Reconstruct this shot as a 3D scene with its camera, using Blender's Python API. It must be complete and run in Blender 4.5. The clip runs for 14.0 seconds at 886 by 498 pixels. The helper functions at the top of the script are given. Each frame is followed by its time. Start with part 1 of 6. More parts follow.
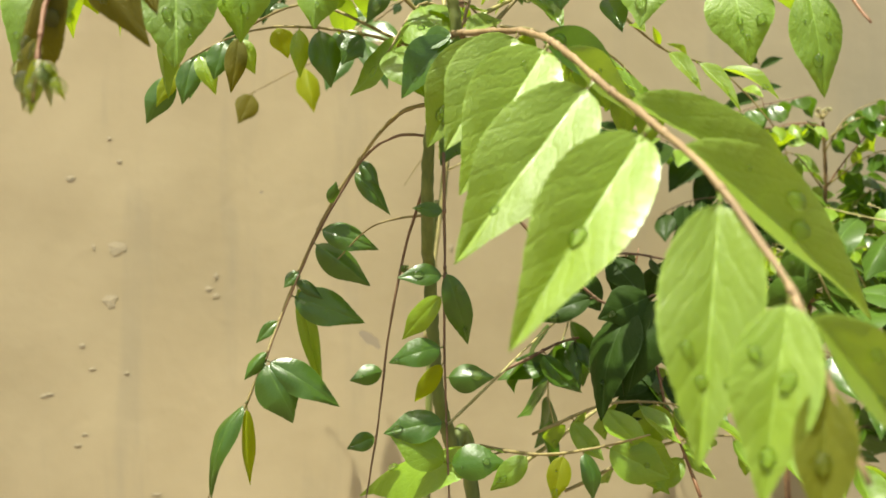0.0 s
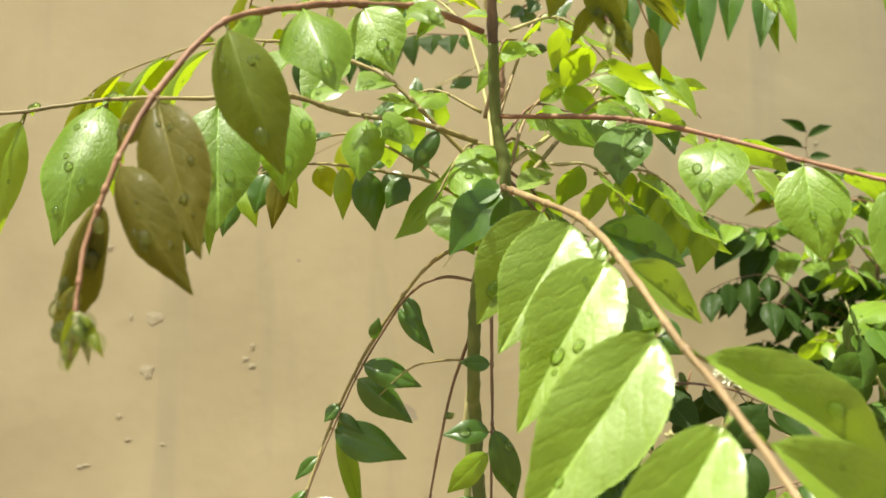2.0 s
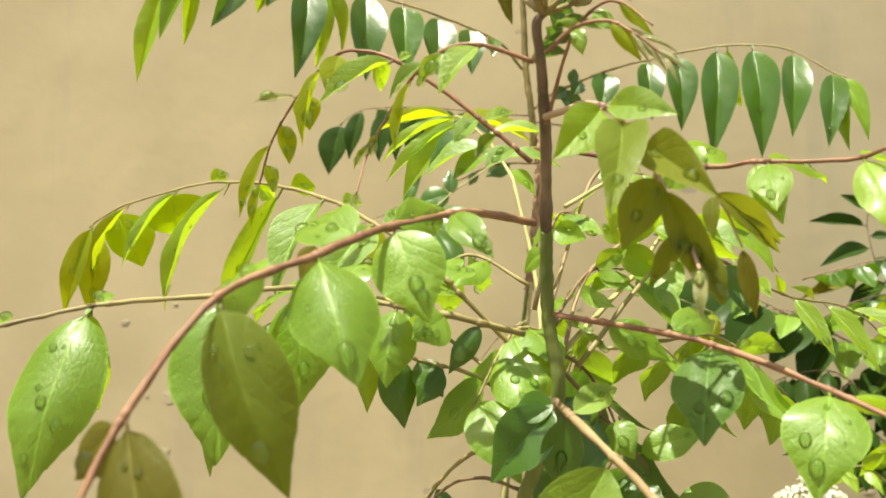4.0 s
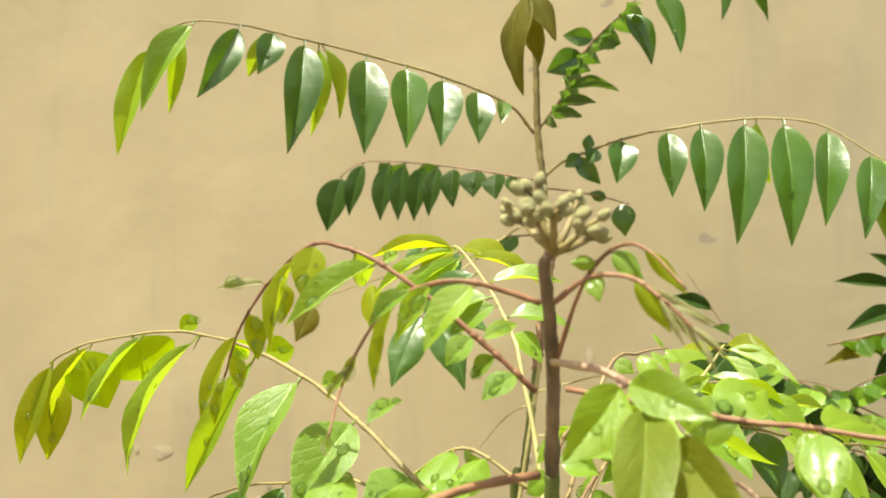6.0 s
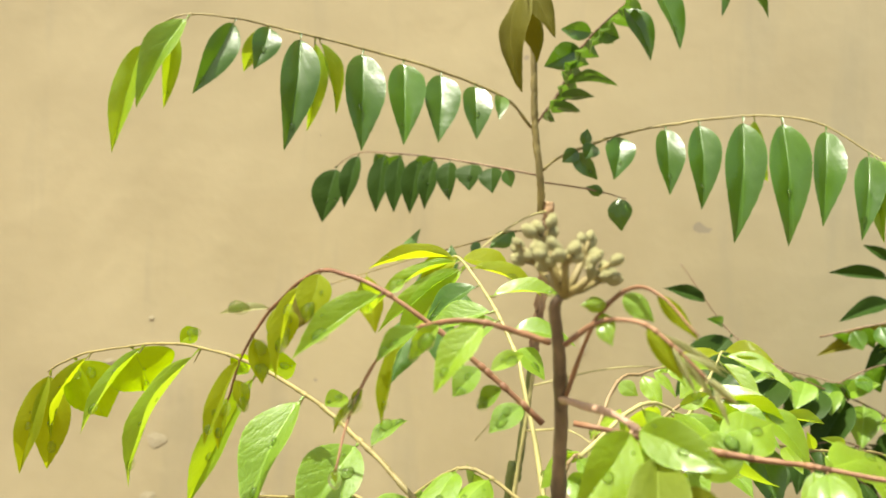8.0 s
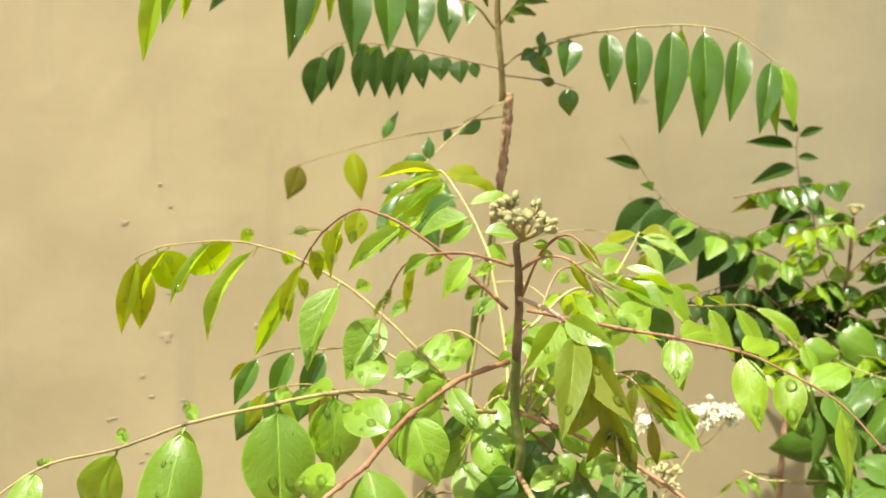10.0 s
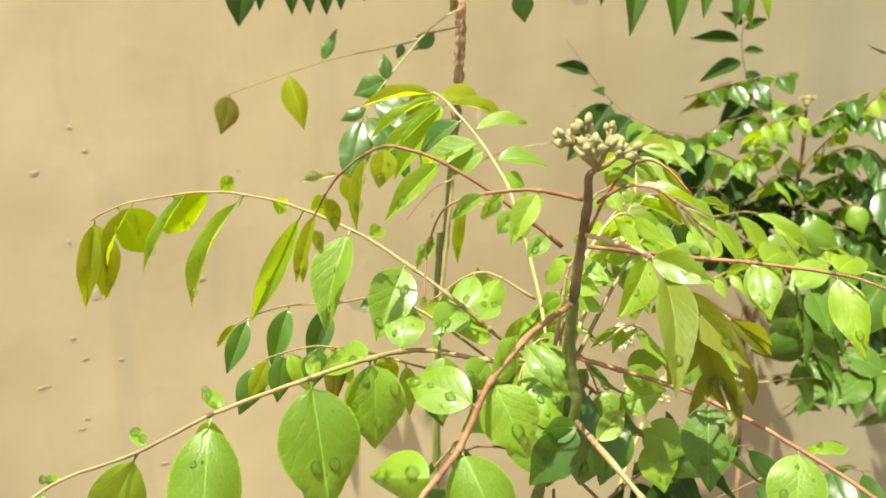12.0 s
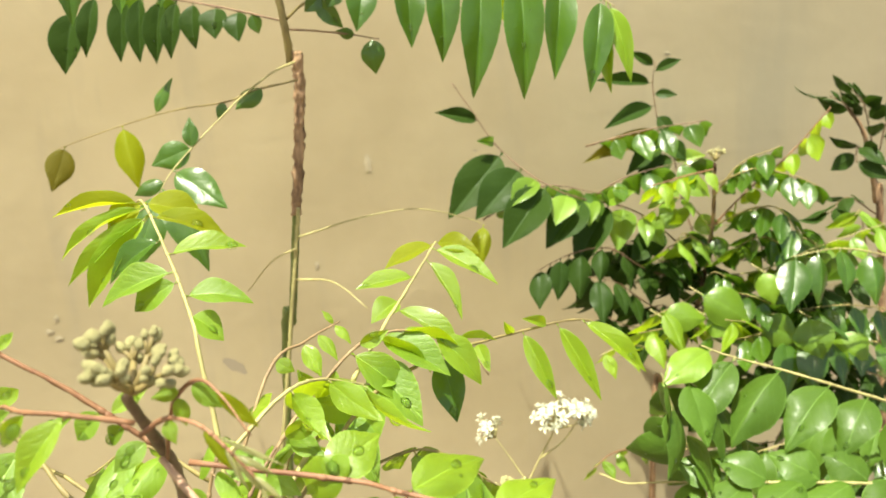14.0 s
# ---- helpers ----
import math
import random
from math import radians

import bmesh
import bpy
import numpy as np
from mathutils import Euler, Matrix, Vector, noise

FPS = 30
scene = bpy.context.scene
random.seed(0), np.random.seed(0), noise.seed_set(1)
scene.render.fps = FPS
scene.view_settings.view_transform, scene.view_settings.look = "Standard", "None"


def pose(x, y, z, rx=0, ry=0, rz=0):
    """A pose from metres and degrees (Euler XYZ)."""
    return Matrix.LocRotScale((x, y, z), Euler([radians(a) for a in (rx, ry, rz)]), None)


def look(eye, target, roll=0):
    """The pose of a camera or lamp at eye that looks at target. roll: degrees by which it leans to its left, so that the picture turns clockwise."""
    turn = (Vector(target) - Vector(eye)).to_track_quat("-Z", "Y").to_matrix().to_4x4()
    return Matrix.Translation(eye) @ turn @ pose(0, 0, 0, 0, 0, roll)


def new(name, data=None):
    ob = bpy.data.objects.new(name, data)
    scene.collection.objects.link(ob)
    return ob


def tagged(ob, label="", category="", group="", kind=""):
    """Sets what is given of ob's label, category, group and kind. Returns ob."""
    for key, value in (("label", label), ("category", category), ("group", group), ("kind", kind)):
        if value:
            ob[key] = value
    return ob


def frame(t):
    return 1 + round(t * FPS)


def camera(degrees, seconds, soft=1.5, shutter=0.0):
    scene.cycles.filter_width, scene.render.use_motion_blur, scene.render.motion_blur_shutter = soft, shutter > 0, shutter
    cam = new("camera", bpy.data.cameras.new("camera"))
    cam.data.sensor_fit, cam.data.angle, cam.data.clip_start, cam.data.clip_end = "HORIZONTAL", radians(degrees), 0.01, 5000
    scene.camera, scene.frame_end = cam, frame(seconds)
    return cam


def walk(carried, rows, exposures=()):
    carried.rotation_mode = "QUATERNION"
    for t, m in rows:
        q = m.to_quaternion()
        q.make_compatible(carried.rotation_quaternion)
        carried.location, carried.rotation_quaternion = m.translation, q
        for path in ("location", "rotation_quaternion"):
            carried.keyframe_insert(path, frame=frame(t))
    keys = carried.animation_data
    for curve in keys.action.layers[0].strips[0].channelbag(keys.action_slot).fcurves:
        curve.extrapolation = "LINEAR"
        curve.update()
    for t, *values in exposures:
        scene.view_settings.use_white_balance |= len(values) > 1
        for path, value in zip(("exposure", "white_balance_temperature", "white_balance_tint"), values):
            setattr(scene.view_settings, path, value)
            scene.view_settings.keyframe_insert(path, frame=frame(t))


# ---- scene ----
cam = camera(52.02, 14.0, 1.7)
PATH = [
    (0, (0.0180, -0.0068, 0.8802), (-0.0141, 0.4914, 0.9080), -1.65),
    (0.5, (0.0114, -0.0078, 0.9027), (-0.0288, 0.4894, 0.9367), -1.55),
    (1, (0.0172, -0.0050, 0.9154), (-0.0296, 0.4915, 0.9509), -1.49),
    (1.5, (0.0168, 0.0003, 0.9211), (-0.0312, 0.4967, 0.9570), -1.23),
    (2, (0.0133, 0.0026, 0.9315), (-0.0366, 0.4986, 0.9693), -1.22),
    (2.5, (0.0159, 0.0039, 0.9452), (-0.0384, 0.4991, 0.9879), -0.97),
    (3, (0.0061, 0.0096, 0.9633), (-0.0462, 0.5049, 1.0077), -1.03),
    (3.5, (0.0114, 0.0254, 0.9836), (-0.0491, 0.5198, 1.0276), -0.63),
    (4, (0.0058, 0.0452, 0.9993), (-0.0595, 0.5391, 1.0413), -0.38),
    (4.2, (-0.0035, 0.0501, 1.0101), (-0.0622, 0.5445, 1.0496), -0.70),
    (6.5, (0.0081, 0.0901, 1.0736), (-0.0662, 0.5838, 1.1004), 0.65),
    (7, (0.0072, 0.0969, 1.0730), (-0.0666, 0.5907, 1.0990), 0.44),
    (9.3, (-0.0032, 0.0075, 1.1195), (-0.0496, 0.5043, 1.0849), 0.80),
    (9.5, (-0.0006, -0.0097, 1.1240), (-0.0441, 0.4863, 1.0785), 0.60),
    (10, (-0.0002, -0.0383, 1.1307), (-0.0401, 0.4530, 1.0472), 0.60),
    (10.5, (-0.0158, -0.0371, 1.1365), (-0.0576, 0.4493, 1.0288), 0.81),
    (11, (-0.0390, -0.0153, 1.1387), (-0.0578, 0.4689, 1.0152), -0.38),
    (11.5, (-0.0617, -0.0038, 1.1386), (-0.0493, 0.4785, 1.0074), -2.05),
    (12, (-0.0565, 0.0073, 1.1320), (-0.0381, 0.4896, 1.0014), -2.79),
    (12.5, (-0.0247, 0.0216, 1.1470), (-0.0153, 0.5051, 1.0198), -2.15),
    (13, (0.0140, 0.0378, 1.1562), (0.0185, 0.5223, 1.0326), -1.90),
    (13.5, (0.0448, 0.0605, 1.1609), (0.0529, 0.5442, 1.0344), -2.42),
    (14, (0.0686, 0.0911, 1.1620), (0.0779, 0.5730, 1.0291), -2.53),
]
EXPOSURES = [(t, stops, 6950, 0) for t, stops in ((0.0, 0.89), (1.5, 0.89), (3.5, 0.97), (6.5, 1.11), (10.0, 1.14), (14.0, 1.17))]
cam.data.dof.use_dof, cam.data.dof.focus_distance, cam.data.dof.aperture_fstop = True, 0.34, 23.0
walk(cam, [(t, look(eye, target, roll)) for t, eye, target, roll in PATH], EXPOSURES)

# ---- light ----
SUN_FROM = Vector((-0.18, -0.27, 0.945)).normalized()
world = bpy.data.worlds.new("sky")
scene.world = world
world.use_nodes = True
wn, wl = world.node_tree.nodes, world.node_tree.links
sky = wn.new("ShaderNodeTexSky")
sky.sky_type, sky.sun_disc = "NISHITA", False
sky.dust_density, sky.ozone_density = 4.0, 0.4
sky.sun_elevation = math.asin(SUN_FROM.z)
sky.sun_rotation = math.atan2(SUN_FROM.x, SUN_FROM.y)
wl.new(sky.outputs["Color"], wn["Background"].inputs["Color"])
wn["Background"].inputs["Strength"].default_value = 0.10
sun = new("sun", bpy.data.lights.new("sun", "SUN"))
sun.data.energy, sun.data.angle, sun.data.color = 5.0, radians(0.5), (1.0, 0.96, 0.88)
sun.matrix_world = look((0, 0, 3), tuple(Vector((0, 0, 3)) - SUN_FROM))


# ---- materials ----
def material(name):
    m = bpy.data.materials.new(name)
    m.use_nodes = True
    return m, m.node_tree.nodes, m.node_tree.links, m.node_tree.nodes["Principled BSDF"]


def mathnode(nodes, links, op, a, b=None, c=None):
    n = nodes.new("ShaderNodeMath")
    n.operation = op
    for k, v in enumerate((a, b, c)):
        if v is None:
            continue
        if isinstance(v, (int, float)):
            n.inputs[k].default_value = v
        else:
            links.new(v, n.inputs[k])
    return n.outputs[0]


def ramp(nodes, links, fac, stops):
    n = nodes.new("ShaderNodeValToRGB")
    el = n.color_ramp.elements
    while len(el) < len(stops):
        el.new(0.5)
    for e, (p, c) in zip(el, stops):
        e.position, e.color = p, (*c, 1)
    links.new(fac, n.inputs[0])
    return n.outputs[0]


def mixcol(nodes, links, fac, a, b, blend="MIX"):
    n = nodes.new("ShaderNodeMix")
    n.data_type, n.blend_type = "RGBA", blend
    for sock, v in ((n.inputs[0], fac), (n.inputs[6], a), (n.inputs[7], b)):
        if isinstance(v, (int, float)):
            sock.default_value = v
        elif isinstance(v, tuple):
            sock.default_value = (*v, 1)
        else:
            links.new(v, sock)
    return n.outputs[2]


def noise_tex(nodes, links, scale, detail=3.0, coord=None, rough=0.5, stretch=None):
    n = nodes.new("ShaderNodeTexNoise")
    n.inputs["Scale"].default_value, n.inputs["Detail"].default_value = scale, detail
    n.inputs["Roughness"].default_value = rough
    if coord is not None:
        if stretch:
            mp = nodes.new("ShaderNodeMapping")
            mp.inputs["Scale"].default_value = stretch
            links.new(coord, mp.inputs[0])
            coord = mp.outputs[0]
        links.new(coord, n.inputs["Vector"])
    return n.outputs[0]


def leaf_material(name, top, old, glow, through_light, rough=0.36, coat=0.4, relief=0.65):
    """A waxy leaflet: pale midrib and side veins, blotches, light shining through."""
    m, n, k, bsdf = material(name)
    tc = n.new("ShaderNodeTexCoord")
    sep = n.new("ShaderNodeSeparateXYZ")
    k.new(tc.outputs["Object"], sep.inputs[0])
    info = n.new("ShaderNodeObjectInfo")
    ax = mathnode(n, k, "ABSOLUTE", sep.outputs[0])
    rib = mathnode(n, k, "LESS_THAN", ax, 0.010)
    slant = mathnode(n, k, "SUBTRACT", mathnode(n, k, "MULTIPLY", sep.outputs[1], 7.0), mathnode(n, k, "MULTIPLY", mathnode(n, k, "POWER", ax, 0.8), 4.5))
    wob = noise_tex(n, k, 6.0, 2.0, tc.outputs["Object"])
    tri = mathnode(n, k, "ABSOLUTE", mathnode(n, k, "SUBTRACT", mathnode(n, k, "FRACT", mathnode(n, k, "ADD", slant, mathnode(n, k, "MULTIPLY", wob, 1.1))), 0.5))
    vein = mathnode(n, k, "LESS_THAN", tri, 0.02)
    veins = mathnode(n, k, "MAXIMUM", rib, mathnode(n, k, "MULTIPLY", vein, 0.5))
    across = n.new("ShaderNodeSeparateXYZ")
    k.new(tc.outputs["UV"], across.inputs[0])
    out = mathnode(n, k, "MULTIPLY", mathnode(n, k, "ABSOLUTE", mathnode(n, k, "SUBTRACT", across.outputs[0], 0.5)), 2.0)
    rim = mathnode(n, k, "GREATER_THAN", out, 0.95)
    net = n.new("ShaderNodeTexVoronoi")
    net.feature = "DISTANCE_TO_EDGE"
    net.inputs["Scale"].default_value = 22.0
    k.new(tc.outputs["Object"], net.inputs["Vector"])
    mesh_vein = mathnode(n, k, "LESS_THAN", net.outputs["Distance"], 0.05)
    veins = mathnode(n, k, "MAXIMUM", veins, mathnode(n, k, "MAXIMUM", mathnode(n, k, "MULTIPLY", rim, 0.75), mathnode(n, k, "MULTIPLY", mesh_vein, 0.13)))
    blotch = noise_tex(n, k, 3.2, 4.0, tc.outputs["Object"])
    base = mixcol(n, k, info.outputs["Random"], top, tuple(c * 0.72 for c in old))
    base = mixcol(n, k, mathnode(n, k, "MULTIPLY", blotch, 0.35), base, tuple(c * 0.45 for c in top))
    base = mixcol(n, k, mathnode(n, k, "MULTIPLY", veins, 0.5), base, tuple(min(1, c * 1.7 + 0.03) for c in top))
    fine = noise_tex(n, k, 34.0, 3.0, tc.outputs["Object"])
    k.new(base, bsdf.inputs["Base Color"])
    k.new(mathnode(n, k, "ADD", rough - 0.12, mathnode(n, k, "MULTIPLY", fine, 0.24)), bsdf.inputs["Roughness"])
    bsdf.inputs["Specular IOR Level"].default_value = 0.05 + 1.5 * coat
    bsdf.inputs["Coat Weight"].default_value, bsdf.inputs["Coat Roughness"].default_value = coat, 0.24
    bump = n.new("ShaderNodeBump")
    bump.inputs["Strength"].default_value, bump.inputs["Distance"].default_value = relief, 0.0008
    pucker = mathnode(n, k, "MINIMUM", mathnode(n, k, "MULTIPLY", net.outputs["Distance"], 0.5), 0.07)
    h = mathnode(n, k, "ADD", mathnode(n, k, "ADD", mathnode(n, k, "MULTIPLY", fine, 0.35), pucker), mathnode(n, k, "MULTIPLY", mathnode(n, k, "MINIMUM", mathnode(n, k, "MULTIPLY", tri, 5.0), 1.0), 0.15))
    k.new(h, bump.inputs["Height"])
    k.new(bump.outputs[0], bsdf.inputs["Normal"])
    trans = n.new("ShaderNodeBsdfTranslucent")
    dim = mathnode(n, k, "ADD", mathnode(n, k, "MULTIPLY", veins, 0.45), mathnode(n, k, "MULTIPLY", mathnode(n, k, "ADD", blotch, mathnode(n, k, "MULTIPLY", fine, 0.6)), 0.42))
    k.new(mixcol(n, k, dim, glow, tuple(c * 0.42 for c in glow)), trans.inputs["Color"])
    mix = n.new("ShaderNodeMixShader")
    mix.inputs[0].default_value = through_light
    k.new(bsdf.outputs[0], mix.inputs[1])
    k.new(trans.outputs[0], mix.inputs[2])
    k.new(mix.outputs[0], n["Material Output"].inputs[0])
    return m


LEAF_GREEN = leaf_material("leaf_green", (0.195, 0.330, 0.022), (0.155, 0.285, 0.018), (0.50, 0.72, 0.022), 0.36, 0.46, 0.34)
LEAF_YOUNG = leaf_material("leaf_young", (0.25, 0.400, 0.020), (0.205, 0.350, 0.018), (0.60, 0.80, 0.020), 0.46, 0.42)
LEAF_FRONT = leaf_material("leaf_front", (0.240, 0.365, 0.034), (0.205, 0.325, 0.030), (0.54, 0.74, 0.030), 0.34, 0.52, 0.42)
LEAF_LIME = leaf_material("leaf_lime", (0.29, 0.43, 0.014), (0.26, 0.38, 0.012), (0.70, 0.96, 0.014), 0.62, 0.50, 0.06)
LEAF_OLIVE = leaf_material("leaf_olive", (0.25, 0.300, 0.018), (0.21, 0.255, 0.016), (0.68, 0.78, 0.016), 0.54, 0.50, 0.06)
LEAF_BRONZE = leaf_material("leaf_bronze", (0.160, 0.185, 0.022), (0.130, 0.150, 0.020), (0.50, 0.52, 0.025), 0.44, 0.48, 0.08)
LEAF_BROWN = leaf_material("leaf_brown", (0.135, 0.125, 0.018), (0.112, 0.104, 0.016), (0.42, 0.38, 0.020), 0.36, 0.55, 0.05)
LEAF_MOSS = leaf_material("leaf_moss", (0.150, 0.195, 0.024), (0.135, 0.175, 0.022), (0.46, 0.54, 0.025), 0.40, 0.46, 0.12)
LEAF_DARK = leaf_material("leaf_dark", (0.058, 0.130, 0.007), (0.046, 0.106, 0.006), (0.22, 0.44, 0.02), 0.26, 0.34, 0.34, 0.25)
LEAF_BROAD = leaf_material("leaf_broad", (0.085, 0.165, 0.018), (0.070, 0.140, 0.016), (0.22, 0.36, 0.03), 0.22, 0.48, 0.09)
# deep leaf green darkened further: shade inside the foliage is put in the colour
LEAF_DEEP_SHADE = leaf_material("leaf_deep_shade", (0.026, 0.054, 0.008), (0.036, 0.072, 0.009), (0.09, 0.18, 0.015), 0.16, 0.50, 0.03, 0.4)
LEAF_PALE = leaf_material("leaf_pale", (0.42, 0.40, 0.17), (0.34, 0.34, 0.12), (0.65, 0.64, 0.18), 0.36)


def stalk_material(name, a, b, rough=0.6, scale=160.0, stretch=(1, 1, 0.25), edge=(0.36, 0.62)):
    m, n, k, bsdf = material(name)
    tc = n.new("ShaderNodeTexCoord")
    f = noise_tex(n, k, scale, 4.0, tc.outputs["Object"], 0.6, stretch)
    g = noise_tex(n, k, scale * 0.2, 2.0, tc.outputs["Object"])
    fac = mathnode(n, k, "MULTIPLY", mathnode(n, k, "ADD", f, g), 0.5)
    k.new(ramp(n, k, fac, [(edge[0], a), (edge[1], b)]), bsdf.inputs["Base Color"])
    bsdf.inputs["Roughness"].default_value = rough
    bump = n.new("ShaderNodeBump")
    bump.inputs["Strength"].default_value, bump.inputs["Distance"].default_value = 0.7, 0.0008
    k.new(f, bump.inputs["Height"])
    k.new(bump.outputs[0], bsdf.inputs["Normal"])
    return m


STALK_RED = stalk_material("stalk_red", (0.15, 0.062, 0.030), (0.29, 0.15, 0.075))
STALK_PINK = stalk_material("stalk_pink", (0.30, 0.17, 0.11), (0.48, 0.32, 0.22))
STALK_TAN = stalk_material("stalk_tan", (0.17, 0.105, 0.048), (0.33, 0.23, 0.115))
STALK_OLIVE = stalk_material("stalk_olive", (0.17, 0.13, 0.050), (0.30, 0.24, 0.085))
STALK_LIME = stalk_material("stalk_lime", (0.27, 0.235, 0.09), (0.42, 0.37, 0.15))
STALK_BROWN = stalk_material("stalk_brown", (0.10, 0.055, 0.03), (0.22, 0.13, 0.07))
STEM_GREEN = stalk_material("stem_green", (0.080, 0.110, 0.020), (0.17, 0.20, 0.045), 0.55, 200.0)
STEM_PURPLE = stalk_material("stem_purple", (0.050, 0.030, 0.020), (0.21, 0.14, 0.085), 0.55, 200.0)
BARK = stalk_material("bark", (0.075, 0.037, 0.018), (0.46, 0.29, 0.16), 0.85, 150.0, (1, 1, 0.25), (0.40, 0.57))
BUD = stalk_material("flower_bud", (0.27, 0.26, 0.10), (0.52, 0.47, 0.23), 0.6, 300.0, (1, 1, 1))
PETAL = stalk_material("petal", (0.72, 0.72, 0.50), (0.82, 0.82, 0.66), 0.6, 120.0, (1, 1, 1))

WATER, wnn, wnl, wb = material("water_drop")
clear = wnn.new("ShaderNodeBsdfTransparent")
clear.inputs[0].default_value = (0.96, 1.0, 0.88, 1)
bend = wnn.new("ShaderNodeBsdfRefraction")
bend.inputs["IOR"].default_value, bend.inputs["Roughness"].default_value = 1.33, 0.0
inner = wnn.new("ShaderNodeMixShader")
inner.inputs[0].default_value = 0.16
# milky yellow green body imitates light gathered inside the clear drop
focus_glow = wnn.new("ShaderNodeBsdfTranslucent")
focus_glow.inputs[0].default_value = (0.86, 0.98, 0.42, 1)
body = wnn.new("ShaderNodeMixShader")
body.inputs[0].default_value = 0.30
shine = wnn.new("ShaderNodeBsdfGlossy")
shine.inputs["Roughness"].default_value = 0.05
edge = wnn.new("ShaderNodeFresnel")
edge.inputs["IOR"].default_value = 1.42
wmix = wnn.new("ShaderNodeMixShader")
wnl.new(clear.outputs[0], inner.inputs[1])
wnl.new(bend.outputs[0], inner.inputs[2])
wnl.new(edge.outputs[0], wmix.inputs[0])
wnl.new(inner.outputs[0], body.inputs[1])
wnl.new(focus_glow.outputs[0], body.inputs[2])
wnl.new(body.outputs[0], wmix.inputs[1])
wnl.new(shine.outputs[0], wmix.inputs[2])
wnl.new(wmix.outputs[0], wnn["Material Output"].inputs[0])


def plaster_material():
    m, n, k, bsdf = material("plaster")
    tc = n.new("ShaderNodeTexCoord")
    o = tc.outputs["Object"]
    big = noise_tex(n, k, 2.2, 5.0, o, 0.6)
    mid = noise_tex(n, k, 9.0, 4.0, o, 0.55)
    streak = noise_tex(n, k, 7.0, 4.0, o, 0.6, (2.2, 1.0, 0.28))
    col = ramp(n, k, big, [(0.30, (0.324, 0.261, 0.149)), (0.70, (0.452, 0.364, 0.213))])
    col = mixcol(n, k, mathnode(n, k, "MULTIPLY", mathnode(n, k, "SUBTRACT", mid, 0.42), 1.1), col, (0.471, 0.392, 0.240))
    grey = ramp(n, k, streak, [(0.54, (0, 0, 0)), (0.72, (1, 1, 1))])
    col = mixcol(n, k, mathnode(n, k, "MULTIPLY", grey, 0.55), col, (0.277, 0.243, 0.166))
    # greyer to one side: partly discoloured plaster, partly the wall's light falloff painted in
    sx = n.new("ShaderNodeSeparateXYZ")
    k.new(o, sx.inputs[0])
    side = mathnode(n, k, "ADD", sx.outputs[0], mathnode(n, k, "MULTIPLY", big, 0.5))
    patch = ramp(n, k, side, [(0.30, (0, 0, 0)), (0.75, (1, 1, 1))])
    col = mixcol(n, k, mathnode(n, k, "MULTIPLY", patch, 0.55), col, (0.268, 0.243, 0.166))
    # small grey flakes and dark pits scattered over the plaster
    vor = n.new("ShaderNodeTexVoronoi")
    vor.inputs["Scale"].default_value = 13.0
    wobble = mixcol(n, k, 0.06, o, noise_out(n, k, o))
    k.new(wobble, vor.inputs["Vector"])
    sepc = n.new("ShaderNodeSeparateColor")
    k.new(vor.outputs["Color"], sepc.inputs[0])
    size = mathnode(n, k, "MULTIPLY", mathnode(n, k, "POWER", sepc.outputs[0], 6.0), 0.14)
    flake = mathnode(n, k, "LESS_THAN", vor.outputs["Distance"], size)
    col = mixcol(n, k, mathnode(n, k, "MULTIPLY", flake, 0.55), col, (0.216, 0.183, 0.148))
    k.new(col, bsdf.inputs["Base Color"])
    bsdf.inputs["Roughness"].default_value = 0.85
    bump = n.new("ShaderNodeBump")
    bump.inputs["Strength"].default_value, bump.inputs["Distance"].default_value = 0.5, 0.005
    fine = noise_tex(n, k, 60.0, 4.0, o)
    k.new(mathnode(n, k, "ADD", mathnode(n, k, "MULTIPLY", mid, 0.8), mathnode(n, k, "SUBTRACT", mathnode(n, k, "MULTIPLY", fine, 0.12), mathnode(n, k, "MULTIPLY", flake, 0.25))), bump.inputs["Height"])
    k.new(bump.outputs[0], bsdf.inputs["Normal"])
    return m


def noise_out(nodes, links, coord):
    n = nodes.new("ShaderNodeTexNoise")
    n.inputs["Scale"].default_value, n.inputs["Detail"].default_value = 22.0, 3.0
    links.new(coord, n.inputs["Vector"])
    return n.outputs["Color"]


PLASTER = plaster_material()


def soil_material():
    m, n, k, bsdf = material("soil")
    tc = n.new("ShaderNodeTexCoord")
    f = noise_tex(n, k, 14.0, 8.0, tc.outputs["Object"], 0.7)
    k.new(ramp(n, k, f, [(0.3, (0.10, 0.07, 0.045)), (0.7, (0.28, 0.21, 0.14))]), bsdf.inputs["Base Color"])
    bsdf.inputs["Roughness"].default_value = 0.95
    bump = n.new("ShaderNodeBump")
    bump.inputs["Distance"].default_value = 0.02
    k.new(f, bump.inputs["Height"])
    k.new(bump.outputs[0], bsdf.inputs["Normal"])
    return m


SOIL = soil_material()


# ---- setting ----
def link_mesh(name, bm, mat, parent=None, label="", smooth=True):
    me = bpy.data.meshes.new(name)
    bm.to_mesh(me)
    bm.free()
    me.materials.append(mat)
    if smooth:
        me.polygons.foreach_set("use_smooth", [True] * len(me.polygons))
    ob = new(name, me)
    if parent:
        ob.parent = parent
        if parent.type == "EMPTY":
            ob.matrix_parent_inverse = Matrix.Translation(-parent.location)
    if label:
        ob["label"] = label
    return ob


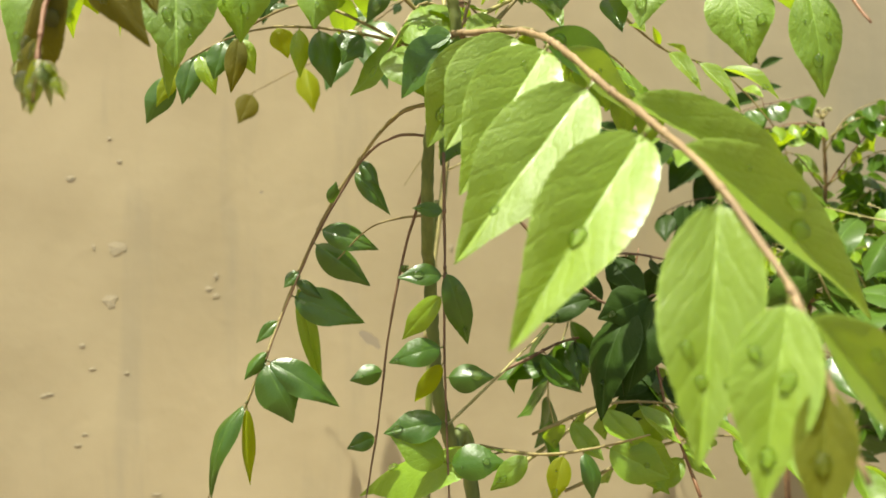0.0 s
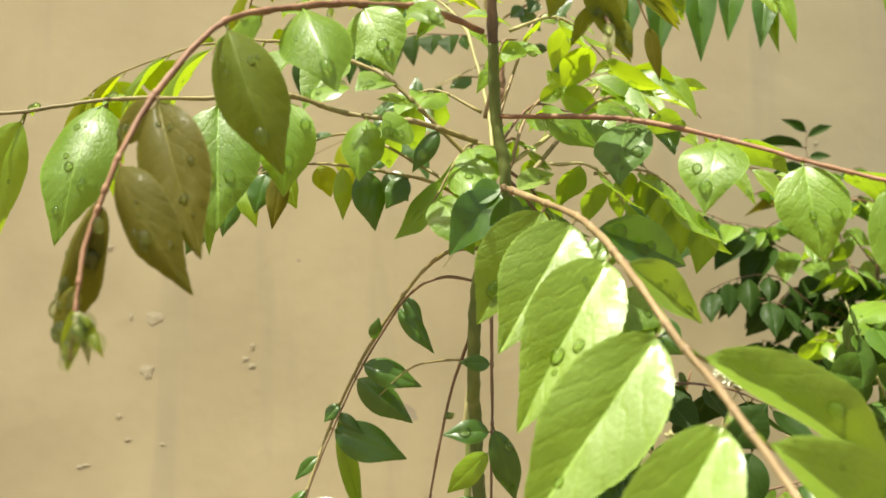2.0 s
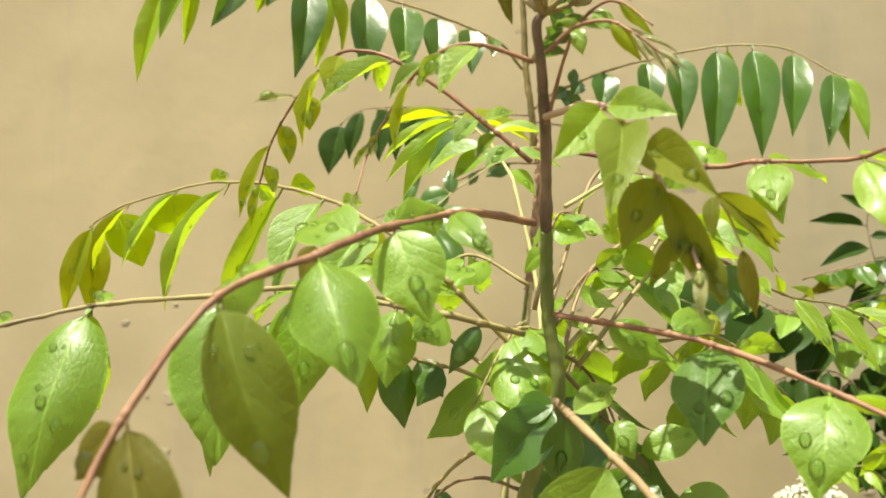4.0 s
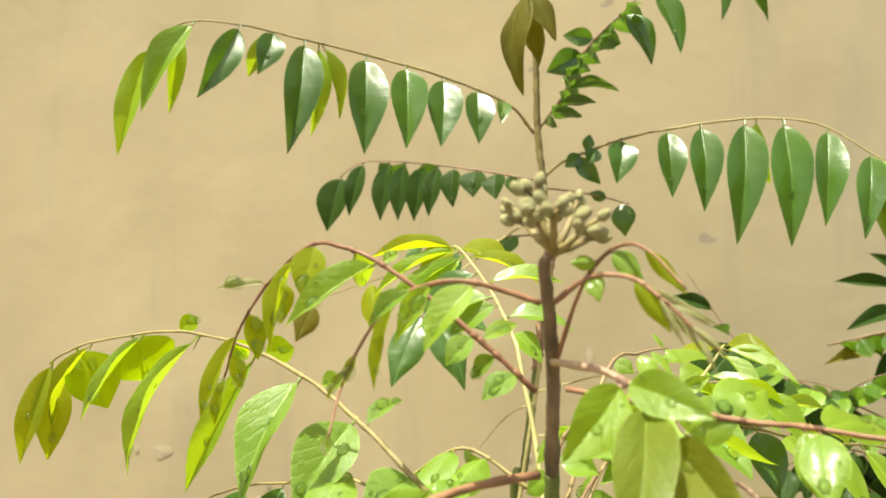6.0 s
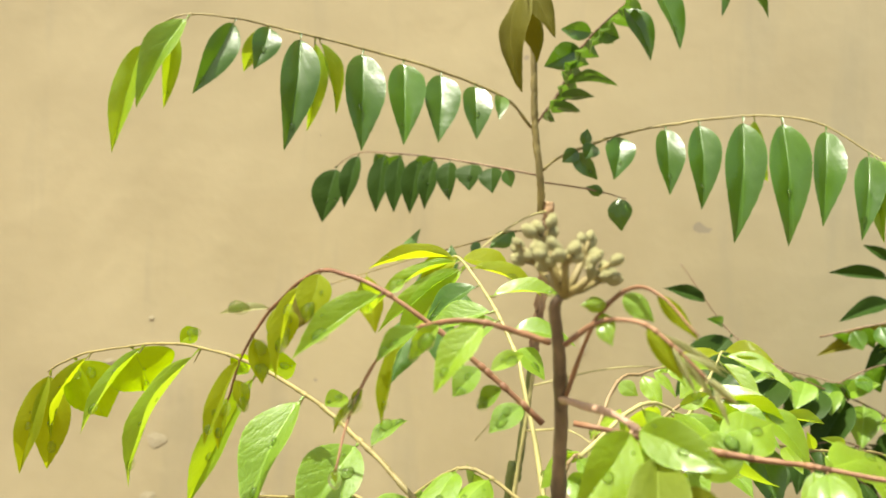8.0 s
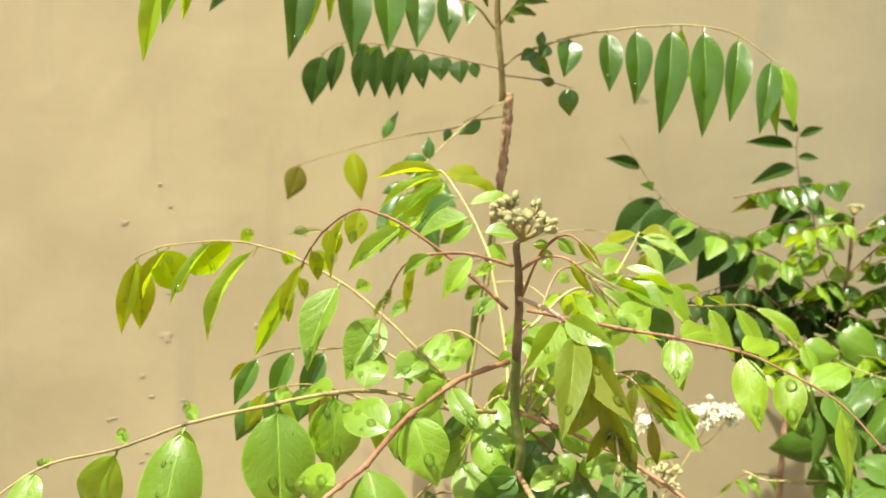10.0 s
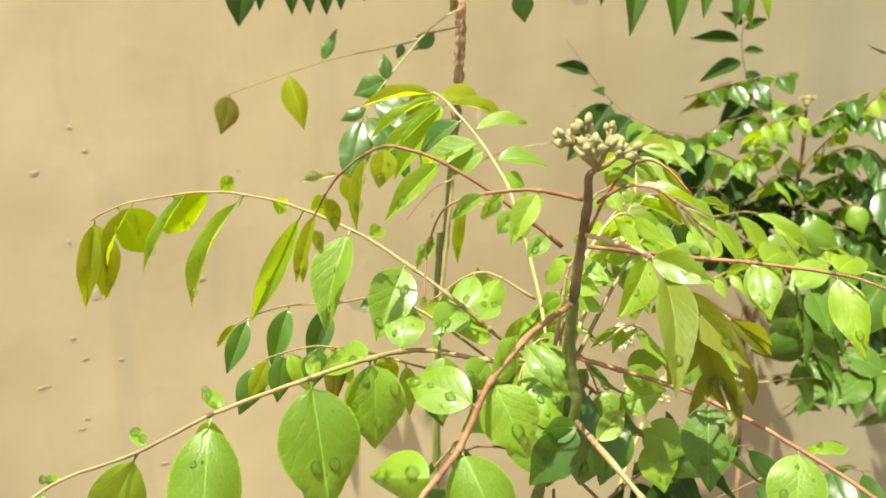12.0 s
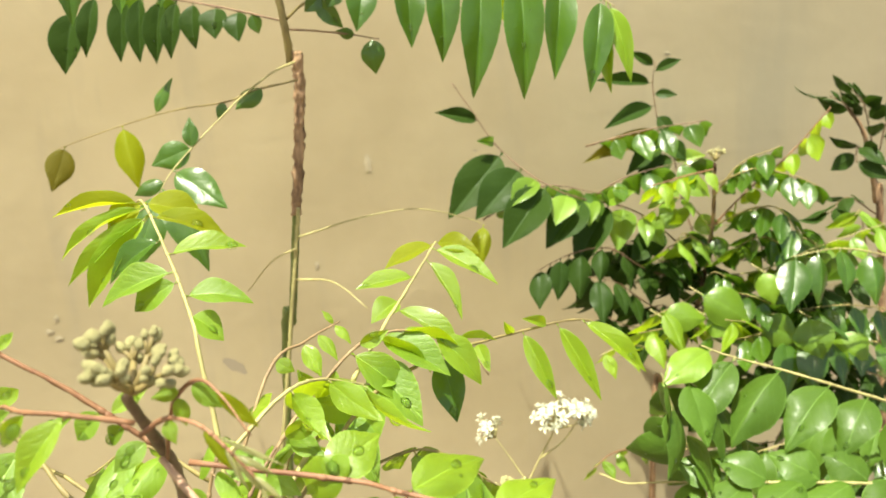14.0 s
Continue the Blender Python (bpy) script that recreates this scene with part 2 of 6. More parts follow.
def box(name, size, m, mat, bevel=0.004):
    bm = bmesh.new()
    bmesh.ops.create_cube(bm, size=1)
    bmesh.ops.scale(bm, vec=size, verts=bm.verts)
    bmesh.ops.bevel(bm, geom=bm.edges[:], offset=bevel, segments=2, affect="EDGES")
    ob = link_mesh(name, bm, mat, smooth=False)
    ob.matrix_world = m
    return ob


def ground_sheet():
    bm = bmesh.new()
    bmesh.ops.create_grid(bm, x_segments=60, y_segments=60, size=1)
    for v in bm.verts:
        r = max(abs(v.co.x), abs(v.co.y))
        v.co.x, v.co.y = v.co.x * (2.5 + 300 * r ** 6), v.co.y * (2.5 + 300 * r ** 6)
        v.co.z = 0.012 * noise.noise((v.co.x * 6, v.co.y * 6, 0))
    return link_mesh("ground", bm, SOIL)


tagged(ground_sheet(), "dry brown garden soil under the plants", "ground", kind="structure")
WALL_YAW, WALL_Y = 12.0, 0.90
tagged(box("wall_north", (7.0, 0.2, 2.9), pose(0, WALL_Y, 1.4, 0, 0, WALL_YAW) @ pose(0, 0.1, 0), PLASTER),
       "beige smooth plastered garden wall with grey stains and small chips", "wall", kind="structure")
wall = bpy.data.objects["wall_north"]


def plaster_mark(x, z, w, h, seed):
    """A thin grey scab where the paint has come away, x along the wall and z above the ground."""
    rng = random.Random(seed)
    bm = bmesh.new()
    mid = bm.verts.new((x, -0.1008, z - 1.4))
    ring = []
    for q in range(14):
        a = 2 * math.pi * q / 14
        r = rng.uniform(0.6, 1.1)
        ring.append(bm.verts.new((x + w * r * math.cos(a), -0.1004, z - 1.4 + h * r * math.sin(a))))
    for q in range(14):
        bm.faces.new((mid, ring[q], ring[(q + 1) % 14]))
    ob = link_mesh("plaster_mark", bm, SCAB, wall, smooth=False)
    return ob


SCAB = stalk_material("old_plaster", (0.34, 0.285, 0.18), (0.42, 0.35, 0.225), 0.9, 90.0, (1, 1, 1))
plaster_mark(-0.352, 0.938, 0.0091, 0.0074, 0)
plaster_mark(-0.358, 0.888, 0.0074, 0.0074, 1)
plaster_mark(-0.268, 0.897, 0.0039, 0.0033, 2)
plaster_mark(-0.261, 0.909, 0.0028, 0.0039, 3)
plaster_mark(-0.383, 0.847, 0.0034, 0.0034, 4)
plaster_mark(-0.375, 0.825, 0.0040, 0.0017, 5)
plaster_mark(-0.418, 0.802, 0.0035, 0.0023, 6)
plaster_mark(-0.382, 0.765, 0.0040, 0.0017, 7)
plaster_mark(-0.318, 0.706, 0.0057, 0.0023, 8)
plaster_mark(-0.358, 1.042, 0.0029, 0.0023, 9)
plaster_mark(-0.373, 0.939, 0.0023, 0.0034, 10)
plaster_mark(-0.344, 0.820, 0.0030, 0.0018, 11)
plaster_mark(-0.388, 0.755, 0.0043, 0.0018, 12)
plaster_mark(-0.501, 0.709, 0.0045, 0.0032, 13)
plaster_mark(-0.393, 1.004, 0.0051, 0.0034, 14)
plaster_mark(-0.261, 0.890, 0.0040, 0.0029, 15)
plaster_mark(0.020, 1.021, 0.0046, 0.0113, 16)
plaster_mark(-0.033, 0.931, 0.0026, 0.0047, 17)
plaster_mark(-0.349, 1.020, 0.0033, 0.0022, 18)
plaster_mark(-0.413, 0.803, 0.0047, 0.0018, 19)
plaster_mark(0.313, 1.103, 0.0028, 0.0023, 20)
plaster_mark(0.294, 0.840, 0.0083, 0.0036, 21)


# ---- plants ----
def curve_points(pts, steps):
    """A smooth curve through the points, with `steps` pieces a span."""
    p = [Vector(q) for q in pts]
    p = [2 * p[0] - p[1]] + p + [2 * p[-1] - p[-2]]
    out = []
    for i in range(len(p) - 3):
        a, b, c, e = p[i:i + 4]
        for j in range(steps):
            u = j / steps
            out.append(0.5 * (2 * b + (c - a) * u + (2 * a - 5 * b + 4 * c - e) * u * u + (3 * b - a - 3 * c + e) * u ** 3))
    out.append(p[-2])
    return out


def tube(bm, path, radii, sides=7, rough=0.0, seed=0):
    rings = []
    side = None
    for i, q in enumerate(path):
        d = (path[min(i + 1, len(path) - 1)] - path[max(i - 1, 0)]).normalized()
        if side is None:
            side = d.orthogonal().normalized()
        side = (side - d * side.dot(d)).normalized()
        up = d.cross(side)
        ring = []
        for j in range(sides):
            a = 2 * math.pi * j / sides
            rr = radii[i] * (1 + rough * noise.noise(Vector((q.x * 260 + seed, q.z * 260, j * 1.7))))
            ring.append(bm.verts.new(q + (side * math.cos(a) + up * math.sin(a)) * rr))
        rings.append(ring)
    for a, b in zip(rings, rings[1:]):
        for j in range(sides):
            bm.faces.new((a[j], a[(j + 1) % sides], b[(j + 1) % sides], b[j]))
    for ring, flip in ((rings[0], True), (rings[-1], False)):
        bm.faces.new(ring[::-1] if flip else ring)


def leaf_surface(u, v, arch, fold, wave, slim=0, bend=0.0):
    """The place on a leaflet of length 1 and width 1: u across from -1 to 1, v from stalk to tip."""
    if v < 0.07:
        half = 0.03
    else:
        s = (v - 0.07) / 0.93
        q = min(1, max(0, (s - 0.5) / 0.5))
        half = 0.535 * (math.sin(math.pi * s ** 0.80) ** 0.78) * (1 - 0.10 * s) * (1 - 0.36 * q * q * (3 - 2 * q))
        if slim:
            half = 0.5 * math.sin(math.pi * s ** 0.78) ** 0.90 * (1 - 0.24 * q * q)
        if s > 0.80:
            half = max(half, 0.07 * (1 - ((s - 0.80) / 0.2) ** 4))
        tooth = (s * 19.0) % 1.0
        half += 0.013 * (tooth - 0.5) * min(1, 7 * s * (1 - s))
    x = u * half + bend * (v * v - 0.15 * v)
    z = arch * 4 * v * (1 - v) + fold * abs(u) ** 1.15 * half - (0.20 if fold < 0.3 else 0.13) * u * u * half + wave * math.sin(v * 9.0 + u * 1.3) * abs(u) ** 2 * half
    z += 0.004 * math.sin(v * 47.0 - abs(u) * 6.0) * abs(u) * (1 - 0.8 * abs(u)) + 0.012 * noise.noise(Vector((u * 2.1 + 5 * arch, v * 5.0, 9 * fold)))
    return Vector((x, v, z))


LEAF_SHAPES = [(0.06, 0.16, 0.03, 0, 0.05), (0.10, 0.22, -0.04, 0, -0.06), (0.13, 0.05, 0.05, 0, 0.08), (0.05, 0.19, 0.05, 0, -0.04), (0.15, 0.12, -0.05, 0, 0.06),
               (0.12, -0.09, 0.06, 0, -0.08), (0.08, 0.15, 0.06, 0, 0.03),
               (0.05, 0.31, 0.04, 1, 0.10), (0.08, 0.36, -0.04, 1, -0.08), (0.10, 0.31, 0.05, 1, 0.13), (0.06, 0.40, 0.04, 1, 0.06),
               (0.03, 0.31, 0.03, 0, 0.03), (0.04, 0.34, -0.03, 0, -0.03), (0.03, 0.30, 0.04, 0, 0.02)]


def leaf_mesh(shape, name):
    vs = [0, 0.035, 0.07] + [0.07 + 0.93 * (q // 2 + (0.0, 0.90)[q % 2]) / 19.0 for q in range(1, 38)] + [1.0]
    us = (-1, -0.7, -0.36, -0.12, -0.035, 0, 0.035, 0.12, 0.36, 0.7, 1)
    bm = bmesh.new()
    grid = [[bm.verts.new(leaf_surface(u, v, *shape)) for u in us] for v in vs]
    for a, b in zip(grid, grid[1:]):
        for j in range(len(us) - 1):
            bm.faces.new((a[j], a[j + 1], b[j + 1], b[j]))
    uv = bm.loops.layers.uv.new("blade")
    spot = {p: (u, v) for row, v in zip(grid, vs) for p, u in zip(row, us)}
    for face in bm.faces:
        for loop in face.loops:
            u, v = spot[loop.vert]
            loop[uv].uv = (0.5 + 0.5 * u, v)
    me = bpy.data.meshes.new(name)
    bm.to_mesh(me)
    bm.free()
    me.polygons.foreach_set("use_smooth", [True] * len(me.polygons))
    return me


LEAF_MESHES = {}


def leaf_data(k, mat):
    if (k, mat.name) not in LEAF_MESHES:
        me = leaf_mesh(LEAF_SHAPES[k], "leaflet")
        me.materials.append(mat)
        LEAF_MESHES[k, mat.name] = me
    return LEAF_MESHES[k, mat.name]


def add_drop(bm, m, r, tall=0.85):
    """A bead of water: a flattened dome sunk a little into the leaf."""
    rings, sides = 6, 14
    top = bm.verts.new(m @ Vector((0, 0, r * tall)))
    prev = None
    for i in range(1, rings + 1):
        a = 0.5 * math.pi * i / rings * 1.15
        ring = [bm.verts.new(m @ Vector((r * math.sin(a) * math.cos(2 * math.pi * j / sides), 1.25 * r * math.sin(a) * math.sin(2 * math.pi * j / sides), r * tall * math.cos(a)))) for j in range(sides)]
        for j in range(sides):
            if prev is None:
                bm.faces.new((top, ring[j], ring[(j + 1) % sides]))
            else:
                bm.faces.new((prev[j], ring[j], ring[(j + 1) % sides], prev[(j + 1) % sides]))
        prev = ring


FRONDS = []


class Frond:
    """One compound leaf of a plant: a rachis with its leaflets and the drops that lie on them."""

    def __init__(self, plant, pts, mat, r, leaf, drops, kind=0):
        self.path = curve_points(pts, 24)
        self.leaf, self.rng = leaf, random.Random(len(bpy.data.objects))
        self.wet, self.kinds = drops, (range(7), range(7, 11), range(11, 14))[kind]
        n = len(self.path)
        self.path = [q + noise.noise_vector(q * 90) * 0.00022 * r + noise.noise_vector(q * 320) * 0.00010 * r for q in self.path]
        shown = self.path[::4] if self.path[::4][-1] == self.path[-1] else self.path[::4] + [self.path[-1]]
        bm = bmesh.new()
        self.r = r
        tube(bm, shown, [0.001 * r * (0.74 - 0.46 * i / len(shown)) * (1 + 0.22 * noise.noise(Vector((i * 0.8, n, 0)))) for i in range(len(shown))], 8, 0.5, n)
        self.ob = link_mesh("frond", bm.copy(), mat, plant)
        self.bm = bm
        self.beads = None
        FRONDS.append(self)

    def __call__(self, s, dx, dy, dz, w, roll, mat=None):
        path = self.path
        i = min(max(round(s * (len(path) - 1)), 1), len(path) - 2)
        base = path[round(s * (len(path) - 1))]
        axis = Vector((dx, dy, dz)) * 0.001
        length = axis.length
        axis.normalize()
        tangent = (path[i + 1] - path[i - 1]).normalized()
        a0 = (tangent - axis * tangent.dot(axis)).normalized()
        b0 = axis.cross(a0)
        across = a0 * math.cos(radians(roll)) + b0 * math.sin(radians(roll))
        face = across.cross(axis)
        thick = 0.001 * self.r * (0.74 - 0.46 * s)
        tube(self.bm, [base - tangent * thick * 2.2, base - tangent * thick * 0.8, base + tangent * thick * 0.5, base + tangent * thick * 2.0], [thick * q for q in (0.85, 1.22, 1.34, 0.85)], 7)
        stub = axis * length * 0.055
        tube(self.bm, [base, base + stub * 0.5, base + stub * 1.3, base + stub * 1.9], [thick * 0.85, thick * 0.62, thick * 0.5, thick * 0.2], 6)
        k = self.rng.choice(self.kinds)
        ob = new("leaflet", leaf_data(k, mat or self.leaf))
        ob.parent = self.ob
        w *= 0.001
        m = Matrix((across * w, axis * length, face * length)).transposed().to_4x4()
        m.translation = base
        ob.matrix_basis = m
        for q in range(self.rng.choice((self.wet, self.wet, self.wet + 1, self.wet // 2)) if self.wet else 0):
            u, v = self.rng.uniform(-0.7, 0.7), self.rng.uniform(0.2, 0.85)
            spot = m @ leaf_surface(u, v, *LEAF_SHAPES[k])
            if self.beads is None:
                self.beads = bmesh.new()
            r = self.rng.choice((0.0004, 0.0005, 0.0006, 0.0008, 0.0011, 0.0015, 0.0019)) if q else self.rng.choice((0.0010, 0.0014, 0.0019))
            if not q:
                u, v = u * 0.35, self.rng.uniform(0.55, 0.86)
                spot = m @ leaf_surface(u, v, *LEAF_SHAPES[k])
            frame_m = Matrix((across, axis, face)).transposed().to_4x4()
            frame_m.translation = spot
            add_drop(self.beads, frame_m, r)
        return ob

    def auto(self, count, size, s0=0.1, s1=1.0, droop=0.7, side=0.8, forward=0.25, wide=0.5, only=0, mat=None):
        """Leaflets in turn on both sides of the rachis, hanging more or less."""
        path = self.path
        for q in range(count):
            s = s0 + (s1 - s0) * (q + 0.5) / count
            i = min(max(round(s * (len(path) - 1)), 1), len(path) - 2)
            t = (path[i + 1] - path[i - 1]).normalized()
            out = t.cross(Vector((0, 0, 1))).normalized() * (only or (1 if q % 2 else -1))
            r = self.rng
            d = out * side * r.uniform(0.7, 1.2) + t * forward * r.uniform(0.5, 1.5) - Vector((0, 0, 1)) * droop * r.uniform(0.75, 1.25)
            n = size * r.uniform(0.82, 1.15) * (1 - 0.45 * (1 - s) ** 3) * 1000
            d = d.normalized() * n
            self(s, d.x, d.y, d.z, n * wide * r.uniform(0.85, 1.1), r.uniform(-25, 25), mat)

    def done(self):
        self.bm.to_mesh(self.ob.data)
        self.bm.free()
        self.ob.data.polygons.foreach_set("use_smooth", [True] * len(self.ob.data.polygons))
        if self.beads:
            tagged(link_mesh("dew", self.beads, WATER, self.ob), "clear water droplets", kind="stuff")


def plant_root(name, at, label, category="plant", group=""):
    ob = new(name)
    ob.location = at
    return tagged(ob, label, category, group)


def stem(plant, pts, r0, r1, mat, name="stem", rough=0.3, label=""):
    path = curve_points(pts, 30)
    n = len(path)
    bm = bmesh.new()
    tube(bm, path, [0.001 * (r0 + (r1 - r0) * i / (n - 1)) for i in range(n)], 10, rough, r0)
    return link_mesh(name, bm, mat, plant, label)


def bud_head(plant, base, up, size, count, seed):
    """A rounded head of small pale buds on short branching stalks."""
    rng = random.Random(seed)
    base, up = Vector(base), Vector(up).normalized()
    side = up.orthogonal().normalized()
    fore = up.cross(side)
    bm = bmesh.new()
    spots = []
    arms = max(4, count // 7)
    for q in range(arms):
        a = 2 * math.pi * (q * 0.382 + rng.uniform(-0.06, 0.06))
        rad = size * (0.25 + 0.75 * math.sqrt((q + 0.5) / arms))
        hub = base + (side * math.cos(a) + fore * math.sin(a)) * rad + up * size * rng.uniform(0.45, 1.35) * (1.05 - 0.28 * (rad / size) ** 2)
        fork = base + up * size * 0.12 * q / arms
        tube(bm, [fork, fork + (hub - fork) * 0.5 - up * size * 0.06, hub], [0.0011, 0.0009, 0.0007], 6)
        away = (hub - base).normalized()
        for w in range(7):
            tip = hub + away * size * rng.uniform(0.12, 0.34) + Vector((rng.uniform(-1, 1), rng.uniform(-1, 1), rng.uniform(-0.7, 0.9))) * size * 0.27
            spots.append((tip, (tip - hub + away * size * 0.2).normalized()))
            tube(bm, [hub - away * size * 0.06, (hub + tip) * 0.5, tip], [0.0006, 0.0005, 0.0005], 5)
    head = link_mesh("bud_head", bm, STALK_OLIVE, plant, "pale knobbly flower buds")
    me = None
    for tip, d in spots:
        if me is None:
            bb = bmesh.new()
            bmesh.ops.create_icosphere(bb, subdivisions=2, radius=1)
            for v in bb.verts:
                v.co = Vector((v.co.x * (1 - 0.12 * v.co.z), v.co.y * (1 - 0.12 * v.co.z), v.co.z * 1.4 + 0.6))
            me = bpy.data.meshes.new("bud")
            bb.to_mesh(me)
            bb.free()
            me.materials.append(BUD)
            me.polygons.foreach_set("use_smooth", [True] * len(me.polygons))
        ob = new("bud", me)
        ob.parent = head
        r = size * rng.uniform(0.105, 0.16)
        m = Matrix.Translation(tip) @ d.to_track_quat("Z", "Y").to_matrix().to_4x4() @ Matrix.Diagonal((r, r, r, 1))
        ob.matrix_basis = m
    return head


def flower_mesh():
    """A small white flower: five strap petals and a tuft of stamens."""
    bm = bmesh.new()
    for q in range(5):
        a = 2 * math.pi * q / 5
        ca, sa = math.cos(a), math.sin(a)
        rows = []
        for i in range(6):
            v = i / 5
            half = 0.17 * math.sin(math.pi * min(1, 0.12 + v * 0.86)) ** 0.7
            rr, z = 0.1 + 0.75 * v ** 0.9, 0.75 * v - 0.55 * v * v
            rows.append([bm.verts.new((ca * rr - sa * h, sa * rr + ca * h, z + 0.15 * abs(h))) for h in (-half, 0, half)])
        for p, r in zip(rows, rows[1:]):
            for j in range(2):
                bm.faces.new((p[j], p[j + 1], r[j + 1], r[j]))
    for q in range(8):
        a = 2 * math.pi * q / 8 + 0.2
        tube(bm, [Vector((0, 0, 0)), Vector((0.18 * math.cos(a), 0.18 * math.sin(a), 0.35)), Vector((0.26 * math.cos(a), 0.26 * math.sin(a), 0.62))], [0.03, 0.025, 0.05], 4)
    me = bpy.data.meshes.new("flower")
    bm.to_mesh(me)
    bm.free()
    me.materials.append(PETAL)
    me.polygons.foreach_set("use_smooth", [True] * len(me.polygons))
    return me


def flower_head(plant, base, up, size, count, seed):
    rng = random.Random(seed)
    base, up = Vector(base), Vector(up).normalized()
    side = up.orthogonal().normalized()
    fore = up.cross(side)
    bm = bmesh.new()
    spots = []
    for q in range(count):
        a, rad, h = rng.uniform(0, 2 * math.pi), size * math.sqrt(rng.random()), rng.uniform(0.3, 1.3)
        tip = base + (side * math.cos(a) + fore * math.sin(a)) * rad + up * size * h
        spots.append((tip, (tip - base).normalized()))
        tube(bm, [base, base + (tip - base) * 0.55 - up * size * 0.06, tip], [0.0009, 0.0006, 0.0004], 5)
    head = link_mesh("flower_head", bm, STALK_LIME, plant, "open white starry flowers")
    fm = flower_mesh()
    for tip, d in spots:
        ob = new("flower", fm)
        ob.parent = head
        r = rng.uniform(0.0052, 0.0078)
        ob.matrix_basis = Matrix.Translation(tip) @ d.to_track_quat("Z", "Y").to_matrix().to_4x4() @ Matrix.Diagonal((r, r, r, 1))
    return head


main = plant_root("curry_plant", (0.0, 0.36, 0.0), "tall young curry leaf plant with glossy wet leaves and buds")
stem(main, [(0.0000, 0.3600, 0.0000), (0.0120, 0.3750, 0.4500), (0.0020, 0.4000, 0.7877), (-0.0064, 0.3950, 0.8159), (-0.0112, 0.3850, 0.8416), (-0.0123, 0.3720, 0.8909), (-0.0113, 0.3550, 0.9054), (-0.0078, 0.3380, 0.9433), (0.0035, 0.3270, 0.9760), (0.0010, 0.3220, 1.0030), (0.0010, 0.3140, 1.0270)], 3.6, 1.85, STEM_GREEN)
stem(main, [(0.0010, 0.3140, 1.0270), (0.0015, 0.3020, 1.0500), (0.0010, 0.2880, 1.0680), (0.0000, 0.2810, 1.0780), (0.0020, 0.2790, 1.0810)], 1.85, 1.0, STEM_PURPLE, name='upper_stem', label='purple brown young stem')
bud_head(main, (0.0020, 0.2790, 1.0805), (0.1, -0.1, 1), 0.0092, 58, 3)
f = Frond(main, [(0.0035, 0.3173, 0.9764), (0.0249, 0.2626, 0.9599), (0.0338, 0.2265, 0.9454), (0.0400, 0.1992, 0.9299), (0.0477, 0.1747, 0.9150), (0.0539, 0.1500, 0.9003), (0.0598, 0.1320, 0.8822), (0.0625, 0.1220, 0.8663), (0.0648, 0.1160, 0.8545)], STALK_TAN, 1.45, LEAF_FRONT, 3, 2)  # frond reaching out over the front
f(0.078, -22, 1, -37, 21.8, 120)
f(0.130, -22, -16, -38, 22.8, 122)
f(0.234, -25, -19, -42, 21.2, 125)
f(0.380, -32, -16, -42, 21.6, 136)
f(0.510, -30, -18, -43, 18.3, 134)
f(0.646, -8, -13, -44, 16.0, 139)
f(0.766, -8, -7, -30, 12.2, 154)
f(0.859, -3, -5, -21, 8.1, 158, LEAF_BRONZE)
f(0.255, 22, 18, -16, 10.8, 51)
f(0.161, 29, 24, -10, 13.7, 61, LEAF_DARK)
f(0.422, 48, 19, -30, 15.3, 40)
f(0.536, 44, 19, -37, 16.9, 43)
f(0.781, 23, 13, -26, 11.2, 36)
f(0.000, -20, -1, -23, 17.2, 134, LEAF_DARK)
f(0.000, -14, 3, -4, 9.6, 138, LEAF_DARK)
f(0.016, -3, 6, -23, 12.1, 114, LEAF_DARK)
f(0.021, 14, 11, 7, 9.0, 39)
f = Frond(main, [(0.0000, 0.3230, 1.0030), (0.0404, 0.2980, 0.9951), (0.0690, 0.2764, 0.9831), (0.0869, 0.2601, 0.9733), (0.0998, 0.2463, 0.9660), (0.1092, 0.2350, 0.9597), (0.1112, 0.2220, 0.9459)], STALK_RED, 1.3, LEAF_GREEN, 5)  # frond reaching out low on the other side
f(0.069, 19, 3, -11, 10.8, 98)
# duller leaf colour here in place of the shade on its turned-away face
f(0.188, -6, -20, -24, 18.2, 176, LEAF_BROAD)
f(0.333, -7, -14, -24, 19.1, 167)
f(0.507, 2, -6, -29, 18.8, 151)
f(0.715, 3, -3, -33, 13.1, 140)
f(0.139, 15, 22, 3, 10.3, 35)
f(0.215, 16, 14, 0, 9.4, -65)
f(0.361, 19, 18, -8, 12.1, -29)
f(0.618, 18, 18, -10, 12.1, -17)
f = Frond(main, [(-0.0019, 0.3048, 1.0282), (-0.0189, 0.2797, 1.0287), (-0.0358, 0.2545, 1.0221), (-0.0461, 0.2324, 1.0144), (-0.0607, 0.2144, 1.0052), (-0.0709, 0.1998, 0.9856), (-0.0756, 0.1910, 0.9699), (-0.0809, 0.1860, 0.9501), (-0.0808, 0.1820, 0.9395), (-0.0802, 0.1780, 0.9245)], STALK_RED, 1.5, LEAF_GREEN, 5)  # red stalked frond arching forwards
f(0.134, 12, -15, -13, 8.4, 41)
f(0.208, 10, -7, -23, 17.5, 51)
f(0.333, 11, -14, -27, 18.3, 33)
f(0.444, 13, 1, -39, 17.2, 36, LEAF_MOSS)
f(0.565, 16, -13, -39, 15.6, 24, LEAF_BROWN)
f(0.681, 20, -6, -30, 12.5, 17, LEAF_BROWN)
f(0.574, -10, 4, -11, 9.5, 141, LEAF_BROWN)
f(0.718, -13, 5, -34, 11.9, 128, LEAF_BROWN)
f(0.741, -2, 3, -15, 6.4, 86, LEAF_BROWN)
